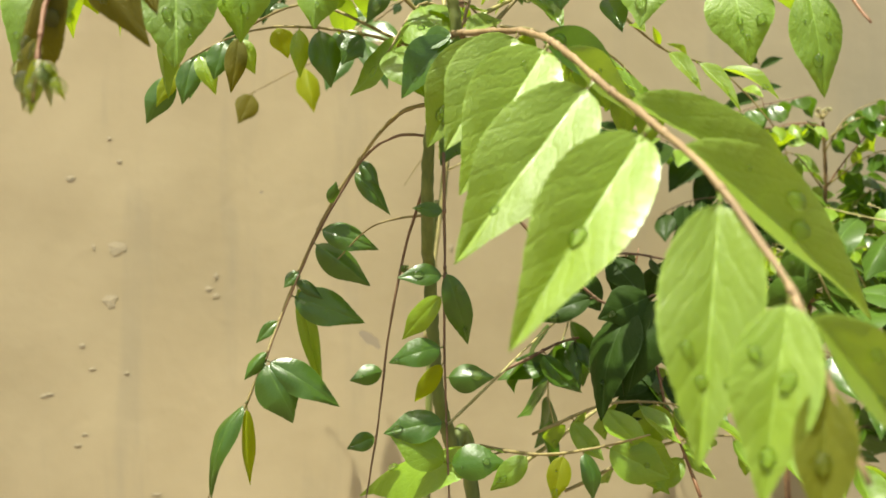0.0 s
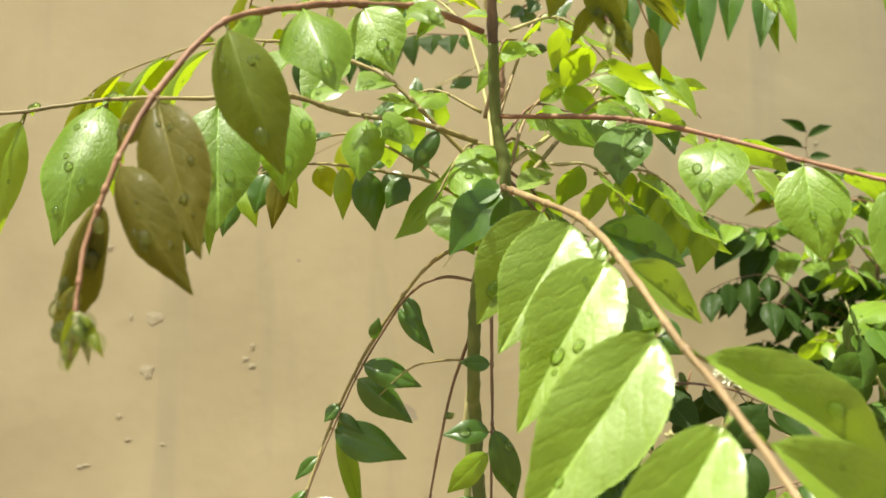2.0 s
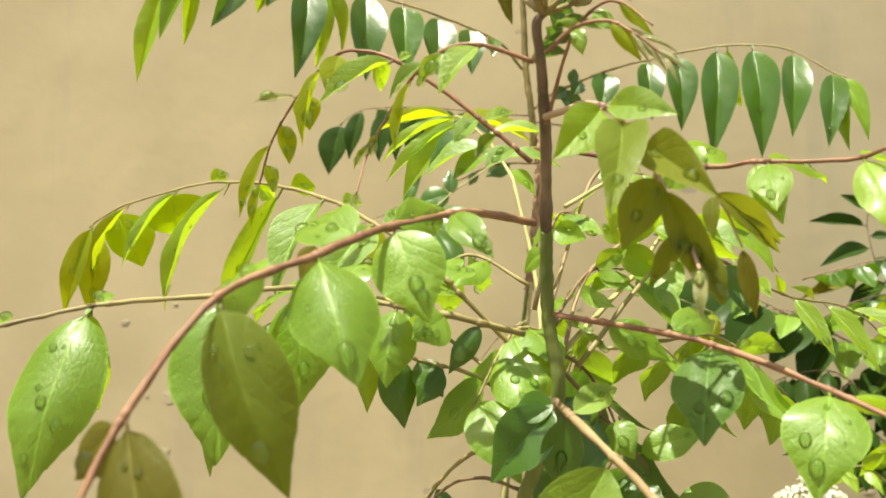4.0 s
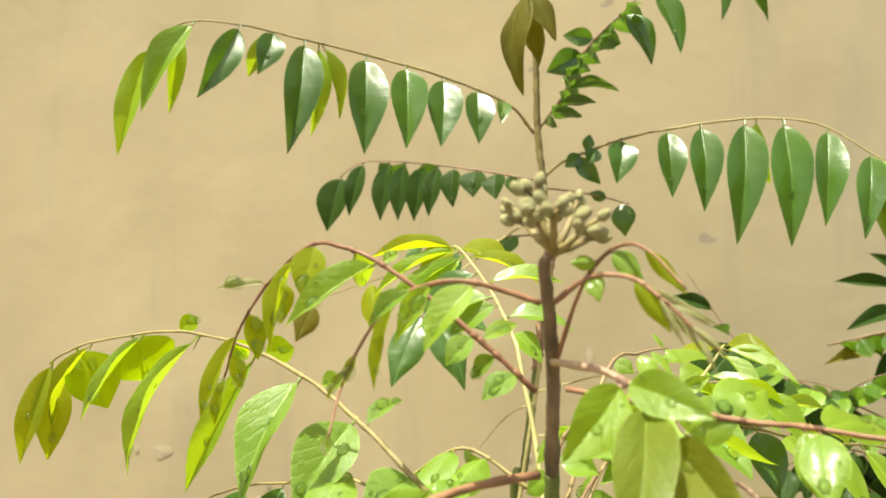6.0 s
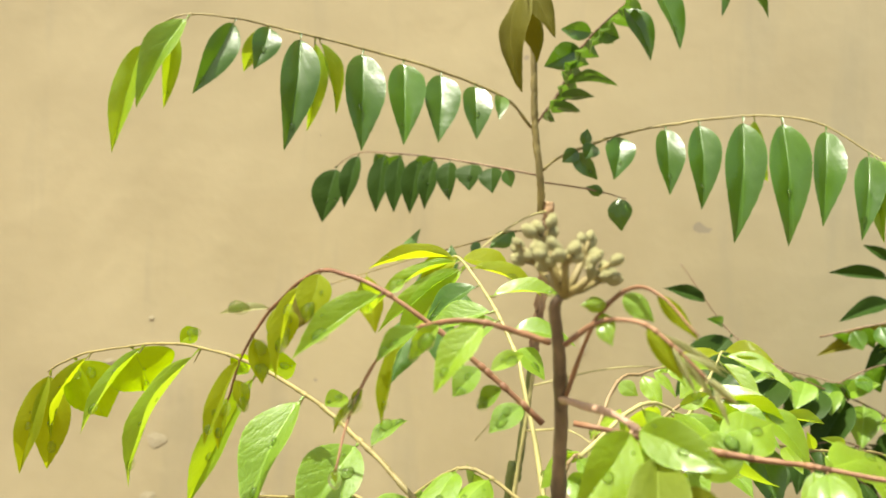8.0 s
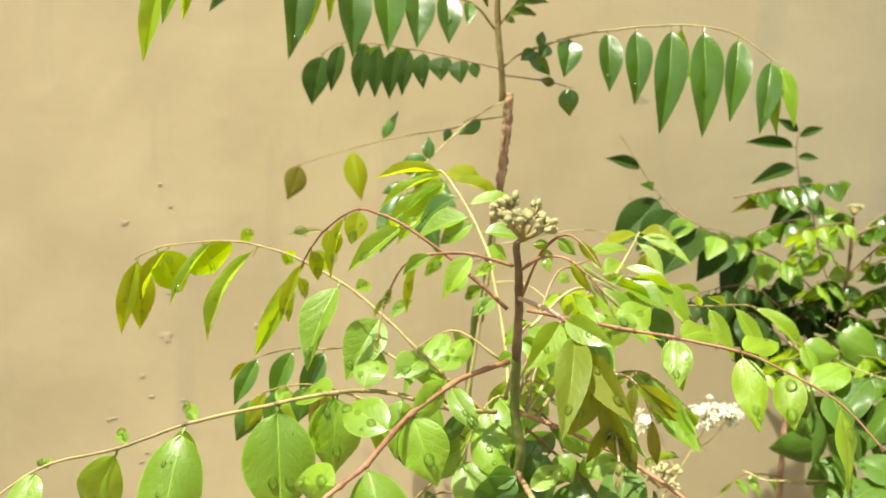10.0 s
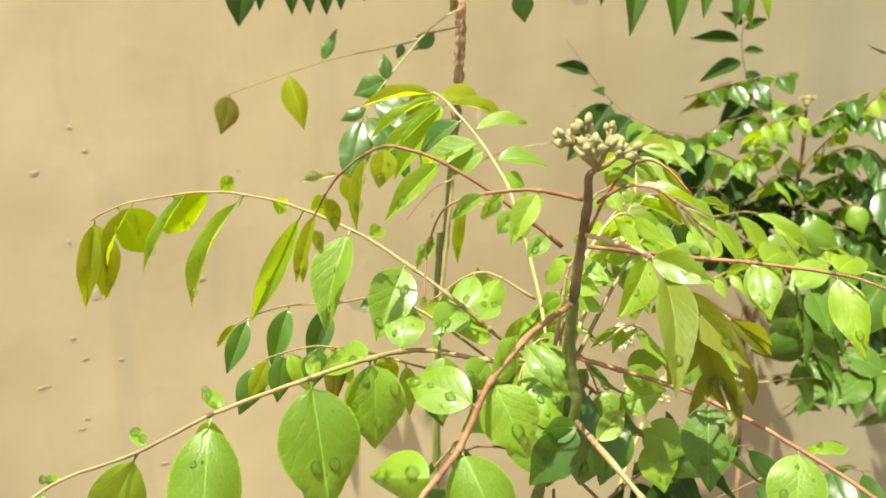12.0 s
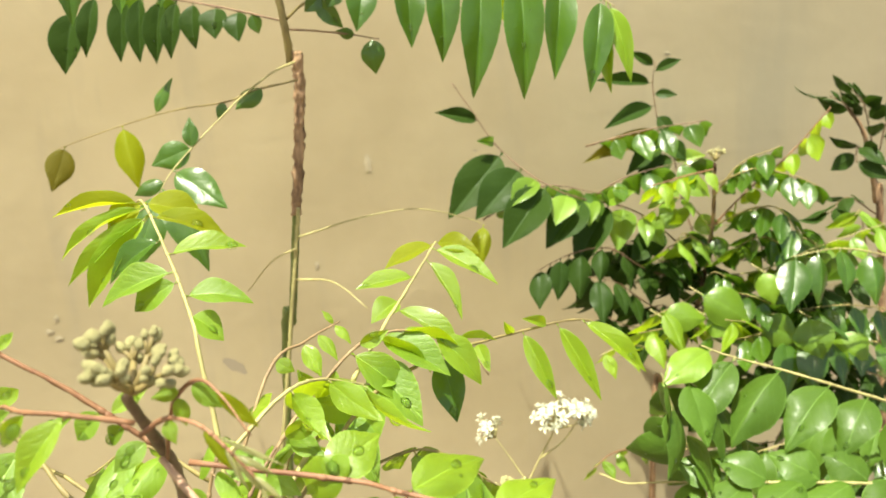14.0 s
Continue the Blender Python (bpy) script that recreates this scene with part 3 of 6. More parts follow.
f(0.880, -5, 1, -13, 6.1, 148, LEAF_BROWN)
f(0.917, -1, -2, -14, 3.9, 122, LEAF_OLIVE)
f(0.921, 4, -2, -12, 3.2, -20, LEAF_PALE)
f(0.926, 7, -2, -10, 2.8, -18, LEAF_OLIVE)
f(0.259, -20, 17, 3, 14.7, 156)
f(0.384, -19, 18, -7, 13.2, 126)
f(0.213, 11, 21, 6, 11.0, -117)
f = Frond(main, [(-0.0069, 0.3362, 0.9964), (-0.0268, 0.3233, 1.0018), (-0.0533, 0.3261, 1.0069), (-0.0720, 0.3110, 1.0110), (-0.0970, 0.3000, 1.0085), (-0.1240, 0.2845, 1.0055), (-0.1460, 0.2720, 0.9997), (-0.1692, 0.2620, 0.9960), (-0.1863, 0.2520, 0.9849)], STALK_OLIVE, 1.5, LEAF_GREEN, 5)  # long frond running along the wall side
f(0.630, -5, -20, -50, 23.1, 17)
f(0.484, 4, -11, -48, 28.3, 4)
f(0.370, -2, -0, -36, 21.7, 34)
f(0.750, -20, 16, -39, 18.0, 47, LEAF_YOUNG)
f(0.891, -3, -17, -19, 12.8, 4)
f(0.214, -3, -8, -25, 15.6, -9)
f(0.141, -9, -9, -8, 13.8, -34)
f(0.083, -10, 0, -16, 7.5, 39, LEAF_DARK)
f(0.630, -4, 14, -30, 11.6, 43, LEAF_YOUNG)
f(0.375, -20, 17, -10, 15.6, 141)
f(0.484, 1, 13, 3, 5.6, -155)
f(0.609, -9, 13, 2, 5.4, 153)
f(0.734, -8, 12, 1, 4.4, 169)
f(0.865, -10, 11, -5, 3.9, 117)
f(0.307, 5, 18, 11, 14.5, 131)
f(0.380, -1, 8, -30, 10.6, 23)
f(0.479, -8, 7, -54, 13.6, 35)
f = Frond(main, [(0.0015, 0.2933, 1.0565), (0.0151, 0.2740, 1.0548), (0.0250, 0.2707, 1.0436), (0.0296, 0.2639, 1.0322), (0.0348, 0.2630, 1.0196), (0.0358, 0.2512, 1.0112)], STALK_PINK, 1.25, LEAF_GREEN, 2, 1)  # frond with a drooping bronze tip
f(0.225, -12, -12, -16, 12.2, 147, LEAF_YOUNG)
f(0.225, 17, -13, -5, 9.3, -42, LEAF_YOUNG)
f(0.308, -4, -32, -28, 12.0, -143, LEAF_MOSS)
f(0.400, 15, -25, -17, 10.6, -69, LEAF_BRONZE)
f(0.550, -8, -6, -19, 10.6, 164, LEAF_BRONZE)
f(0.592, 14, -2, -29, 8.6, 74, LEAF_BRONZE)
f(0.775, -9, -6, -14, 5.3, -169, LEAF_BRONZE)
f(0.825, 7, -3, -15, 6.7, 60, LEAF_BRONZE)
f(0.992, 0, -3, -11, 3.2, 104, LEAF_PALE)
f = Frond(main, [(0.0306, 0.2677, 1.0355), (0.0391, 0.2730, 1.0342), (0.0452, 0.2744, 1.0282), (0.0495, 0.2757, 1.0184)], STALK_PINK, 0.8, LEAF_BRONZE, 0, 1)  # twiglet of the drooping tip
f(0.472, 18, 6, -13, 6.6, 37, LEAF_BRONZE)
f(0.708, 13, 3, -11, 4.1, -7, LEAF_BRONZE)
f(1.000, 3, -1, -18, 4.7, -131, LEAF_BROWN)
f(0.528, -1, -3, -12, 4.2, -141, LEAF_BRONZE)
f = Frond(main, [(0.0046, 0.3050, 1.0491), (0.0456, 0.3026, 1.0429), (0.0575, 0.2964, 1.0427), (0.0789, 0.2866, 1.0410), (0.0874, 0.2720, 1.0409), (0.1071, 0.2620, 1.0321), (0.1202, 0.2500, 1.0189)], STALK_RED, 1.1, LEAF_YOUNG, 2)  # frond with a red stalk
f(0.361, -1, -14, -15, 10.3, 179)
f(0.535, 4, -16, -24, 11.5, 135)
f(0.361, 21, 22, -3, 12.6, 27)
f(0.535, 18, 19, -1, 10.9, 23)
f(0.132, 15, 12, 5, 13.2, 14)
f(0.715, 1, -14, -16, 10.8, -161)
f(0.333, 5, -10, -18, 9.5, 164)
f(0.847, 1, -11, -28, 13.3, 112)
f(0.167, -14, 8, -2, 11.8, -108)
f(0.167, -6, 5, 4, 9.3, -40)
f = Frond(main, [(-0.0030, 0.3130, 1.0475), (-0.0225, 0.3125, 1.0648), (-0.0415, 0.3119, 1.0787), (-0.0541, 0.3148, 1.0842), (-0.0651, 0.3208, 1.0847), (-0.0798, 0.3301, 1.0746), (-0.0895, 0.3334, 1.0608), (-0.0954, 0.3379, 1.0470)], STALK_RED, 1.05, LEAF_YOUNG, 3, 1)  # arching frond with a bronze tip
f(0.310, -20, -14, -17, 8.0, 14, LEAF_YOUNG)
f(0.548, -2, -4, -14, 9.5, -43, LEAF_OLIVE)
f(0.613, -5, -5, -27, 5.4, -11, LEAF_OLIVE)
f(0.702, 4, 1, -12, 9.5, -51, LEAF_OLIVE)
f(0.798, 3, 1, -14, 6.5, -37, LEAF_OLIVE)
f(0.857, -9, -4, -26, 6.0, -44, LEAF_OLIVE)
f(0.929, 3, 1, -10, 5.3, -65, LEAF_OLIVE)
f(0.994, -2, -1, -15, 3.6, -48, LEAF_OLIVE)
f(0.714, -15, -2, -2, 3.2, -104, LEAF_PALE)
f(0.393, 1, 11, -9, 7.0, -71, LEAF_YOUNG)
f(0.298, 3, 4, 4, 3.2, -178, LEAF_YOUNG)
f(0.036, -8, -5, -7, 7.3, 29, LEAF_GREEN)
f(0.113, -7, -1, -8, 7.5, 28, LEAF_GREEN)
f(0.101, 9, 7, 4, 5.0, 162, LEAF_YOUNG)
f(0.071, -7, 5, -6, 5.3, 34, LEAF_GREEN)
f = Frond(main, [(-0.0010, 0.2860, 1.0700), (-0.0163, 0.2829, 1.0746), (-0.0271, 0.2872, 1.0737), (-0.0372, 0.2993, 1.0699), (-0.0451, 0.3090, 1.0629), (-0.0504, 0.3048, 1.0511), (-0.0525, 0.2970, 1.0366)], STALK_RED, 0.95, LEAF_YOUNG, 3, 1)  # short arching frond
f(0.153, -11, -7, -15, 8.2, 17, LEAF_YOUNG)
f(0.486, -4, -3, -22, 4.7, -24, LEAF_OLIVE)
f(0.306, -8, 3, -9, 4.6, -23, LEAF_YOUNG)
f(0.389, -12, 5, -9, 5.5, -33, LEAF_GREEN)
f(0.812, -5, -2, -8, 2.1, 155, LEAF_OLIVE)
f(0.986, -0, 0, -4, 2.1, 104, LEAF_OLIVE)
f(0.764, -2, -2, -7, 2.5, 73, LEAF_OLIVE)
f = Frond(main, [(-0.0040, 0.3450, 0.9850), (-0.0369, 0.3350, 1.0193), (-0.0522, 0.3450, 1.0306), (-0.0700, 0.3580, 1.0412), (-0.0823, 0.3660, 1.0467), (-0.0944, 0.3740, 1.0510), (-0.1094, 0.3830, 1.0549), (-0.1248, 0.3910, 1.0571), (-0.1364, 0.3960, 1.0579), (-0.1543, 0.4040, 1.0566), (-0.1785, 0.4120, 1.0526), (-0.1929, 0.4170, 1.0480), (-0.2012, 0.4200, 1.0434)], STALK_OLIVE, 1.2, LEAF_YOUNG, 4, 1)  # long low frond with hanging leaflets
f(0.976, -6, -9, -40, 10.3, -37, LEAF_OLIVE)
f(0.983, 1, 0, -39, 14.2, -52, LEAF_OLIVE)
f(0.833, -17, 1, -34, 6.5, 17, LEAF_OLIVE)
f(0.878, 9, 7, -25, 21.7, -59, LEAF_LIME)
f(0.743, -21, -7, -33, 6.7, 2, LEAF_YOUNG)
f(0.767, 4, 8, -17, 26.0, -59, LEAF_LIME)
f(0.590, -28, 4, -52, 10.0, 12, LEAF_YOUNG)
f(0.667, 4, 8, 5, 6.9, -123, LEAF_LIME)
f(0.521, 4, 9, -7, 7.7, -83, LEAF_LIME)
f(0.444, -27, 7, -50, 9.7, -23, LEAF_YOUNG)
f(0.431, 8, 9, 2, 10.0, -124, LEAF_LIME)
f(0.264, 5, 11, 2, 7.1, -158, LEAF_YOUNG)
f(0.316, -12, -22, -36, 16.7, 3, LEAF_GREEN)
f(0.194, -14, -19, -24, 18.4, -11, LEAF_GREEN)
f(0.087, -11, -13, -7, 14.2, 17, LEAF_GREEN)
f(0.181, 9, 13, 7, 5.9, 177, LEAF_GREEN)
f(0.056, -16, -6, 3, 21.5, 63, LEAF_GREEN)
f(0.066, 7, 11, 4, 9.9, 143, LEAF_GREEN)
f = Frond(main, [(0.0021, 0.2795, 1.0701), (0.0079, 0.2770, 1.0746), (0.0132, 0.2740, 1.0761), (0.0189, 0.2710, 1.0752), (0.0252, 0.2680, 1.0702), (0.0304, 0.2660, 1.0647), (0.0346, 0.2650, 1.0608)], STALK_RED, 0.85, LEAF_PALE, 0)  # little arch by the buds
f(0.486, 8, -1, -11, 3.8, 148, LEAF_OLIVE)
f(0.229, 2, -3, -5, 3.7, 156, LEAF_YOUNG)
f(0.542, 16, -0, -9, 1.3, 60, LEAF_PALE)
f(0.667, 7, -1, -10, 1.7, 127, LEAF_PALE)
f(0.667, 9, -1, -5, 1.5, 17, LEAF_PALE)
f(0.792, 7, -2, -6, 1.5, 5, LEAF_PALE)
f(0.618, 5, -2, -10, 1.4, 156, LEAF_PALE)
f(0.854, 3, -2, -8, 1.2, -172, LEAF_PALE)
f = Frond(main, [(0.0020, 0.2960, 1.0550), (0.0087, 0.2850, 1.0748), (0.0161, 0.2800, 1.0824), (0.0220, 0.2750, 1.0811), (0.0291, 0.2700, 1.0733)], STALK_RED, 0.8, LEAF_YOUNG, 0)  # second little arch
f(0.698, 9, -0, -10, 3.5, 96, LEAF_OLIVE)
f(0.438, 7, -1, -6, 4.8, 149, LEAF_GREEN)
f(0.344, -6, -3, 0, 3.6, 57, LEAF_YOUNG)
f(0.302, 2, -1, -7, 4.1, 146, LEAF_YOUNG)
f = Frond(main, [(-0.0020, 0.3450, 0.9720), (-0.0030, 0.3675, 1.0100), (-0.0106, 0.3841, 1.0471), (-0.0148, 0.3938, 1.0594), (-0.0249, 0.4111, 1.0757), (-0.0390, 0.4360, 1.0910), (-0.0450, 0.4420, 1.0880)], STALK_LIME, 1.3, LEAF_YOUNG, 1, 1)  # upright lime stalked frond at the back
f(0.833, -15, 1, -11, 12.6, -23, LEAF_OLIVE)
f(0.833, 22, 2, -8, 14.3, -152, LEAF_OLIVE)
f(0.778, 28, 1, -11, 10.6, -168, LEAF_OLIVE)
f(0.674, 28, 4, -0, 10.5, 172, LEAF_YOUNG)
f(0.785, -26, -5, -35, 12.4, -24, LEAF_YOUNG)
f(0.556, 24, 3, -4, 11.8, 167, LEAF_GREEN)
f(0.625, -28, 1, -12, 13.2, 11, LEAF_GREEN)
f(0.812, -35, -0, -20, 6.7, -6, LEAF_YOUNG)
f(0.785, -34, -2, -27, 8.6, -11, LEAF_YOUNG)
f(0.833, -37, 4, -5, 8.1, -4, LEAF_OLIVE)
f(0.715, -21, 0, -16, 10.7, -6, LEAF_DARK)
f(0.500, 11, 1, -10, 11.3, -169, LEAF_GREEN)
f(0.597, -17, 1, -12, 11.5, -6, LEAF_GREEN)
f = Frond(main, [(0.0000, 0.3400, 0.9850), (0.0316, 0.3971, 1.0170), (0.0473, 0.4139, 1.0376), (0.0585, 0.4484, 1.0447), (0.0730, 0.5063, 1.0510)], STALK_LIME, 1.4, LEAF_GREEN, 1, 1)  # upright frond at the back
f(0.990, -23, -12, -8, 11.1, -28, LEAF_OLIVE)
f(1.000, 21, -11, -3, 11.1, -152, LEAF_OLIVE)
f(0.969, 30, -15, -14, 11.0, -158, LEAF_YOUNG)
f(0.833, -25, -10, -2, 10.3, -22, LEAF_YOUNG)
f(0.719, -12, -11, -5, 10.8, -37, LEAF_YOUNG)
f(0.917, 15, -17, -24, 8.5, -152, LEAF_YOUNG)
f(0.677, 26, -15, -15, 10.7, -159, LEAF_YOUNG)
f(0.531, 26, -14, -13, 14.7, -171, LEAF_GREEN)
f(0.427, 22, -16, -20, 17.5, 161, LEAF_GREEN)
f(0.354, 5, -17, -26, 18.5, 172, LEAF_GREEN)
f(0.260, 16, -17, -23, 14.2, -179, LEAF_GREEN)
f(0.250, -16, -12, -7, 10.3, 12, LEAF_GREEN)
f = Frond(main, [(0.0100, 0.3600, 0.9850), (0.0428, 0.3900, 1.0227), (0.0675, 0.4233, 1.0254), (0.0912, 0.4611, 1.0172), (0.1144, 0.4900, 1.0108), (0.1414, 0.5100, 1.0073), (0.1600, 0.5220, 0.9959), (0.1776, 0.5250, 0.9743)], STALK_OLIVE, 1.2, LEAF_GREEN, 1, 1)  # spreading frond at the back
f(0.554, 14, -18, -27, 9.0, -133, LEAF_YOUNG)
f(0.649, 19, -19, -33, 9.5, -149, LEAF_YOUNG)
f(0.726, 28, -17, -23, 10.2, -145, LEAF_YOUNG)
f(0.411, 5, -13, -8, 7.2, -119, LEAF_YOUNG)
f(0.524, -5, -8, 9, 4.4, -33, LEAF_YOUNG)
f(0.625, -13, -8, 7, 5.5, 12, LEAF_YOUNG)
f(0.315, 6, -16, -22, 13.1, -125, LEAF_DARK)
f(0.286, -14, -8, 7, 8.2, -19, LEAF_GREEN)
f(0.220, -14, -10, 0, 8.7, -48, LEAF_GREEN)
f(0.851, 9, -13, -8, 7.1, -115, LEAF_YOUNG)
f = Frond(main, [(0.0000, 0.3300, 1.0000), (0.0157, 0.3600, 1.0482), (0.0270, 0.3750, 1.0542), (0.0371, 0.3900, 1.0552)], STALK_TAN, 1, LEAF_YOUNG, 0)  # young shoot
f(0.653, 6, -6, -10, 6.0, -143)
f(0.403, 6, -1, -4, 5.3, -159)
f(0.944, 6, -4, -6, 4.1, -170)
f(0.944, -4, 1, 5, 2.8, -11)
f(0.778, 7, -5, -8, 5.4, -178)
f = Frond(main, [(-0.0060, 0.3450, 0.9720), (-0.0233, 0.3450, 0.9826), (-0.0390, 0.3450, 0.9870), (-0.0582, 0.3500, 0.9917), (-0.0794, 0.3600, 0.9948), (-0.1000, 0.3720, 0.9937), (-0.1203, 0.3800, 0.9868), (-0.1300, 0.3850, 0.9791)], STALK_OLIVE, 1, LEAF_DARK, 0)  # shaded frond below
f(0.917, -10, -3, -23, 12.2, -54, LEAF_DARK)
f(0.804, -4, -3, -22, 10.7, -32, LEAF_DARK)
f(0.792, 8, -2, -19, 9.2, -45, LEAF_YOUNG)
f(0.696, -4, -3, -18, 11.5, -38, LEAF_DARK)
f(0.667, 10, -2, -17, 10.4, -52, LEAF_YOUNG)
f(0.643, -3, -3, -26, 9.1, -51, LEAF_BROWN)
f(0.518, 6, -3, -14, 9.9, -41, LEAF_OLIVE)
f(0.446, 1, -3, -22, 7.7, -33, LEAF_YOUNG)
f(0.387, 6, -2, -25, 12.7, -28, LEAF_DARK)
f(0.321, 10, -3, -12, 10.6, -17, LEAF_DARK)
f(0.244, -8, -4, -13, 9.2, -8, LEAF_DARK)
f(0.857, -10, -4, -19, 8.6, -36, LEAF_OLIVE)
f = Frond(main, [(-0.0060, 0.3450, 0.9750), (-0.0589, 0.3750, 1.0090), (-0.0947, 0.3923, 1.0056), (-0.1166, 0.4100, 0.9998), (-0.1392, 0.4200, 0.9901), (-0.1522, 0.4250, 0.9784)], STALK_OLIVE, 0.9, LEAF_DARK, 0, 1)  # shaded frond behind
f(0.750, -10, -11, -24, 10.4, -36, LEAF_DARK)
f(0.567, -10, -11, -26, 11.2, -45, LEAF_DARK)
f(0.392, -9, -11, -25, 11.7, -36, LEAF_DARK)
f(0.817, -9, -7, -9, 4.0, -50, LEAF_OLIVE)
f(0.258, -8, -5, -3, 5.5, -31, LEAF_DARK)
# weeping shoots lower down
f = Frond(main, [(-0.0070, 0.3450, 0.9575), (-0.0226, 0.3620, 0.9569), (-0.0378, 0.3750, 0.9451), (-0.0571, 0.3833, 0.9202), (-0.0767, 0.3994, 0.8885), (-0.0870, 0.3869, 0.8565), (-0.0965, 0.3850, 0.8338), (-0.1082, 0.3850, 0.8096), (-0.1126, 0.3850, 0.7964)], STALK_OLIVE, 1.2, LEAF_DARK, 0)  # weeping frond
f(0.276, 9, -3, -12, 6.3, -20, LEAF_DARK)
f(0.297, 16, -2, -20, 7.8, -21, LEAF_DARK)
f(0.365, 3, -4, 10, 5.5, -174, LEAF_DARK)
f(0.406, 27, -2, -10, 11.6, -38, LEAF_DARK)
f(0.427, 25, -1, -21, 13.2, -44, LEAF_DARK)
f(0.516, 34, -1, -14, 16.5, -5, LEAF_DARK)
f(0.630, 14, -2, -26, 19.2, -1, LEAF_DARK)
f(0.625, 33, -1, -21, 14.3, -11, LEAF_DARK)
f(0.719, -16, -3, -42, 11.5, -39, LEAF_DARK)
f(0.729, 1, -2, -35, 6.0, -12, LEAF_OLIVE)
f(0.490, 8, 14, -54, 8.4, -21, LEAF_GREEN)
f(0.474, -6, -4, -8, 6.2, -103, LEAF_DARK)
f(0.490, 13, -3, -9, 5.6, -18, LEAF_DARK)
f(0.557, -10, -4, -10, 5.7, 161, LEAF_DARK)
f(0.609, -10, -4, -12, 6.7, 163, LEAF_DARK)
f = Frond(main, [(-0.0102, 0.3500, 0.9455), (-0.0238, 0.3600, 0.9474), (-0.0396, 0.3700, 0.9395), (-0.0616, 0.3800, 0.9087), (-0.0783, 0.3850, 0.8750), (-0.0861, 0.3850, 0.8555)], STALK_BROWN, 0.9, LEAF_DARK, 0)  # weeping twig
f = Frond(main, [(-0.0119, 0.3500, 0.9253), (-0.0203, 0.3600, 0.9037), (-0.0288, 0.3650, 0.8694), (-0.0356, 0.3700, 0.8274), (-0.0411, 0.3700, 0.7986), (-0.0434, 0.3700, 0.7814)], STALK_BROWN, 0.9, LEAF_DARK, 1)  # thin hanging twig
f(0.483, -14, -4, -3, 8.4, -165, LEAF_DARK)
f(0.617, -12, -4, -4, 7.7, -163, LEAF_DARK)
f(0.275, 4, -3, 2, 3.2, 31, LEAF_DARK)
f = Frond(main, [(-0.0031, 0.3400, 0.9369), (-0.0038, 0.3400, 0.8976), (-0.0053, 0.3450, 0.8563), (-0.0054, 0.3500, 0.8036), (-0.0054, 0.3500, 0.7884)], STALK_BROWN, 0.9, LEAF_DARK, 1)  # thin hanging twig
f(0.146, -12, -4, 1, 6.2, -167, LEAF_DARK)
f(0.302, -18, -4, -0, 8.7, -155, LEAF_DARK)
f(0.469, -21, -4, -6, 11.2, -153, LEAF_DARK)
f(0.604, -24, -4, -4, 13.1, -151, LEAF_DARK)
f(0.677, -22, -5, 11, 14.9, -154, LEAF_GREEN)
f(0.531, 19, -2, -1, 11.3, -26, LEAF_DARK)
f(0.677, 23, -2, 1, 13.7, -25, LEAF_DARK)
f(0.344, -18, 12, -18, 9.9, -179, LEAF_YOUNG)
f(0.500, -13, 12, -17, 7.2, 162, LEAF_OLIVE)
f(0.281, 8, 12, -30, 10.6, 33, LEAF_DARK)
f = Frond(main, [(-0.0108, 0.3600, 0.9149), (-0.0282, 0.3700, 0.9141), (-0.0418, 0.3800, 0.9093), (-0.0589, 0.3900, 0.8943)], STALK_OLIVE, 0.8, LEAF_GREEN, 0)  # thin shoot
f = Frond(main, [(0.0070, 0.3600, 0.8213), (0.0309, 0.3400, 0.8209), (0.0531, 0.3300, 0.8253), (0.0680, 0.3200, 0.8306)], STALK_OLIVE, 1.1, LEAF_GREEN, 1)  # low frond
f(0.139, -61, 27, -21, 30.9, -153)
f(0.444, -5, -4, -17, 8.8, 157, LEAF_OLIVE)
f(0.542, 3, -3, -18, 8.3, 130, LEAF_DARK)
f(0.667, 23, 2, -13, 15.5, 135)
f(0.833, 18, 12, -12, 11.1, -28)
f(0.264, -15, 0, -14, 9.0, 138)
f = Frond(main, [(-0.0065, 0.3700, 0.8285), (0.0479, 0.4400, 0.8704), (0.0385, 0.4400, 0.8377), (0.0429, 0.4400, 0.8077)], STALK_LIME, 0.8, LEAF_DARK, 0)  # thin shoot
f(0.597, -27, -1, -5, 12.0, -152)
f(0.583, -19, -1, 2, 9.3, 172)
f(0.500, 8, -4, -24, 11.3, -27)
f(0.569, -12, -5, -14, 8.3, -139)
f.auto(6, 0.035, 0.2, 0.9)
f = Frond(main, [(0.0100, 0.3600, 0.9300), (0.0560, 0.3600, 0.8784), (0.0803, 0.3600, 0.8801), (0.0956, 0.3600, 0.8798)], STALK_BROWN, 1, LEAF_DEEP_SHADE, 1)  # shaded low frond, its shade carried by the leaf colour
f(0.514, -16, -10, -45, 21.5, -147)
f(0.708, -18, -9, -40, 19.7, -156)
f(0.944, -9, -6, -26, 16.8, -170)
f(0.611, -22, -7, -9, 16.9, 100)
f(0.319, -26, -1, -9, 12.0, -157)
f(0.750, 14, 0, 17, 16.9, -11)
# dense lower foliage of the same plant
f = Frond(main, [(0.0323, 0.4200, 0.8778), (0.0591, 0.4200, 0.8980), (0.0963, 0.4400, 0.8969), (0.1274, 0.4600, 0.8846)], STALK_BROWN, 1.1, LEAF_DEEP_SHADE, 1)
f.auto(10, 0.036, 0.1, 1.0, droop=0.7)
f = Frond(main, [(0.0182, 0.4200, 0.8468), (0.0544, 0.4400, 0.8598), (0.0953, 0.4600, 0.8515)], STALK_BROWN, 1.1, LEAF_DARK, 1)
f.auto(9, 0.034, 0.1, 1.0, droop=0.7)
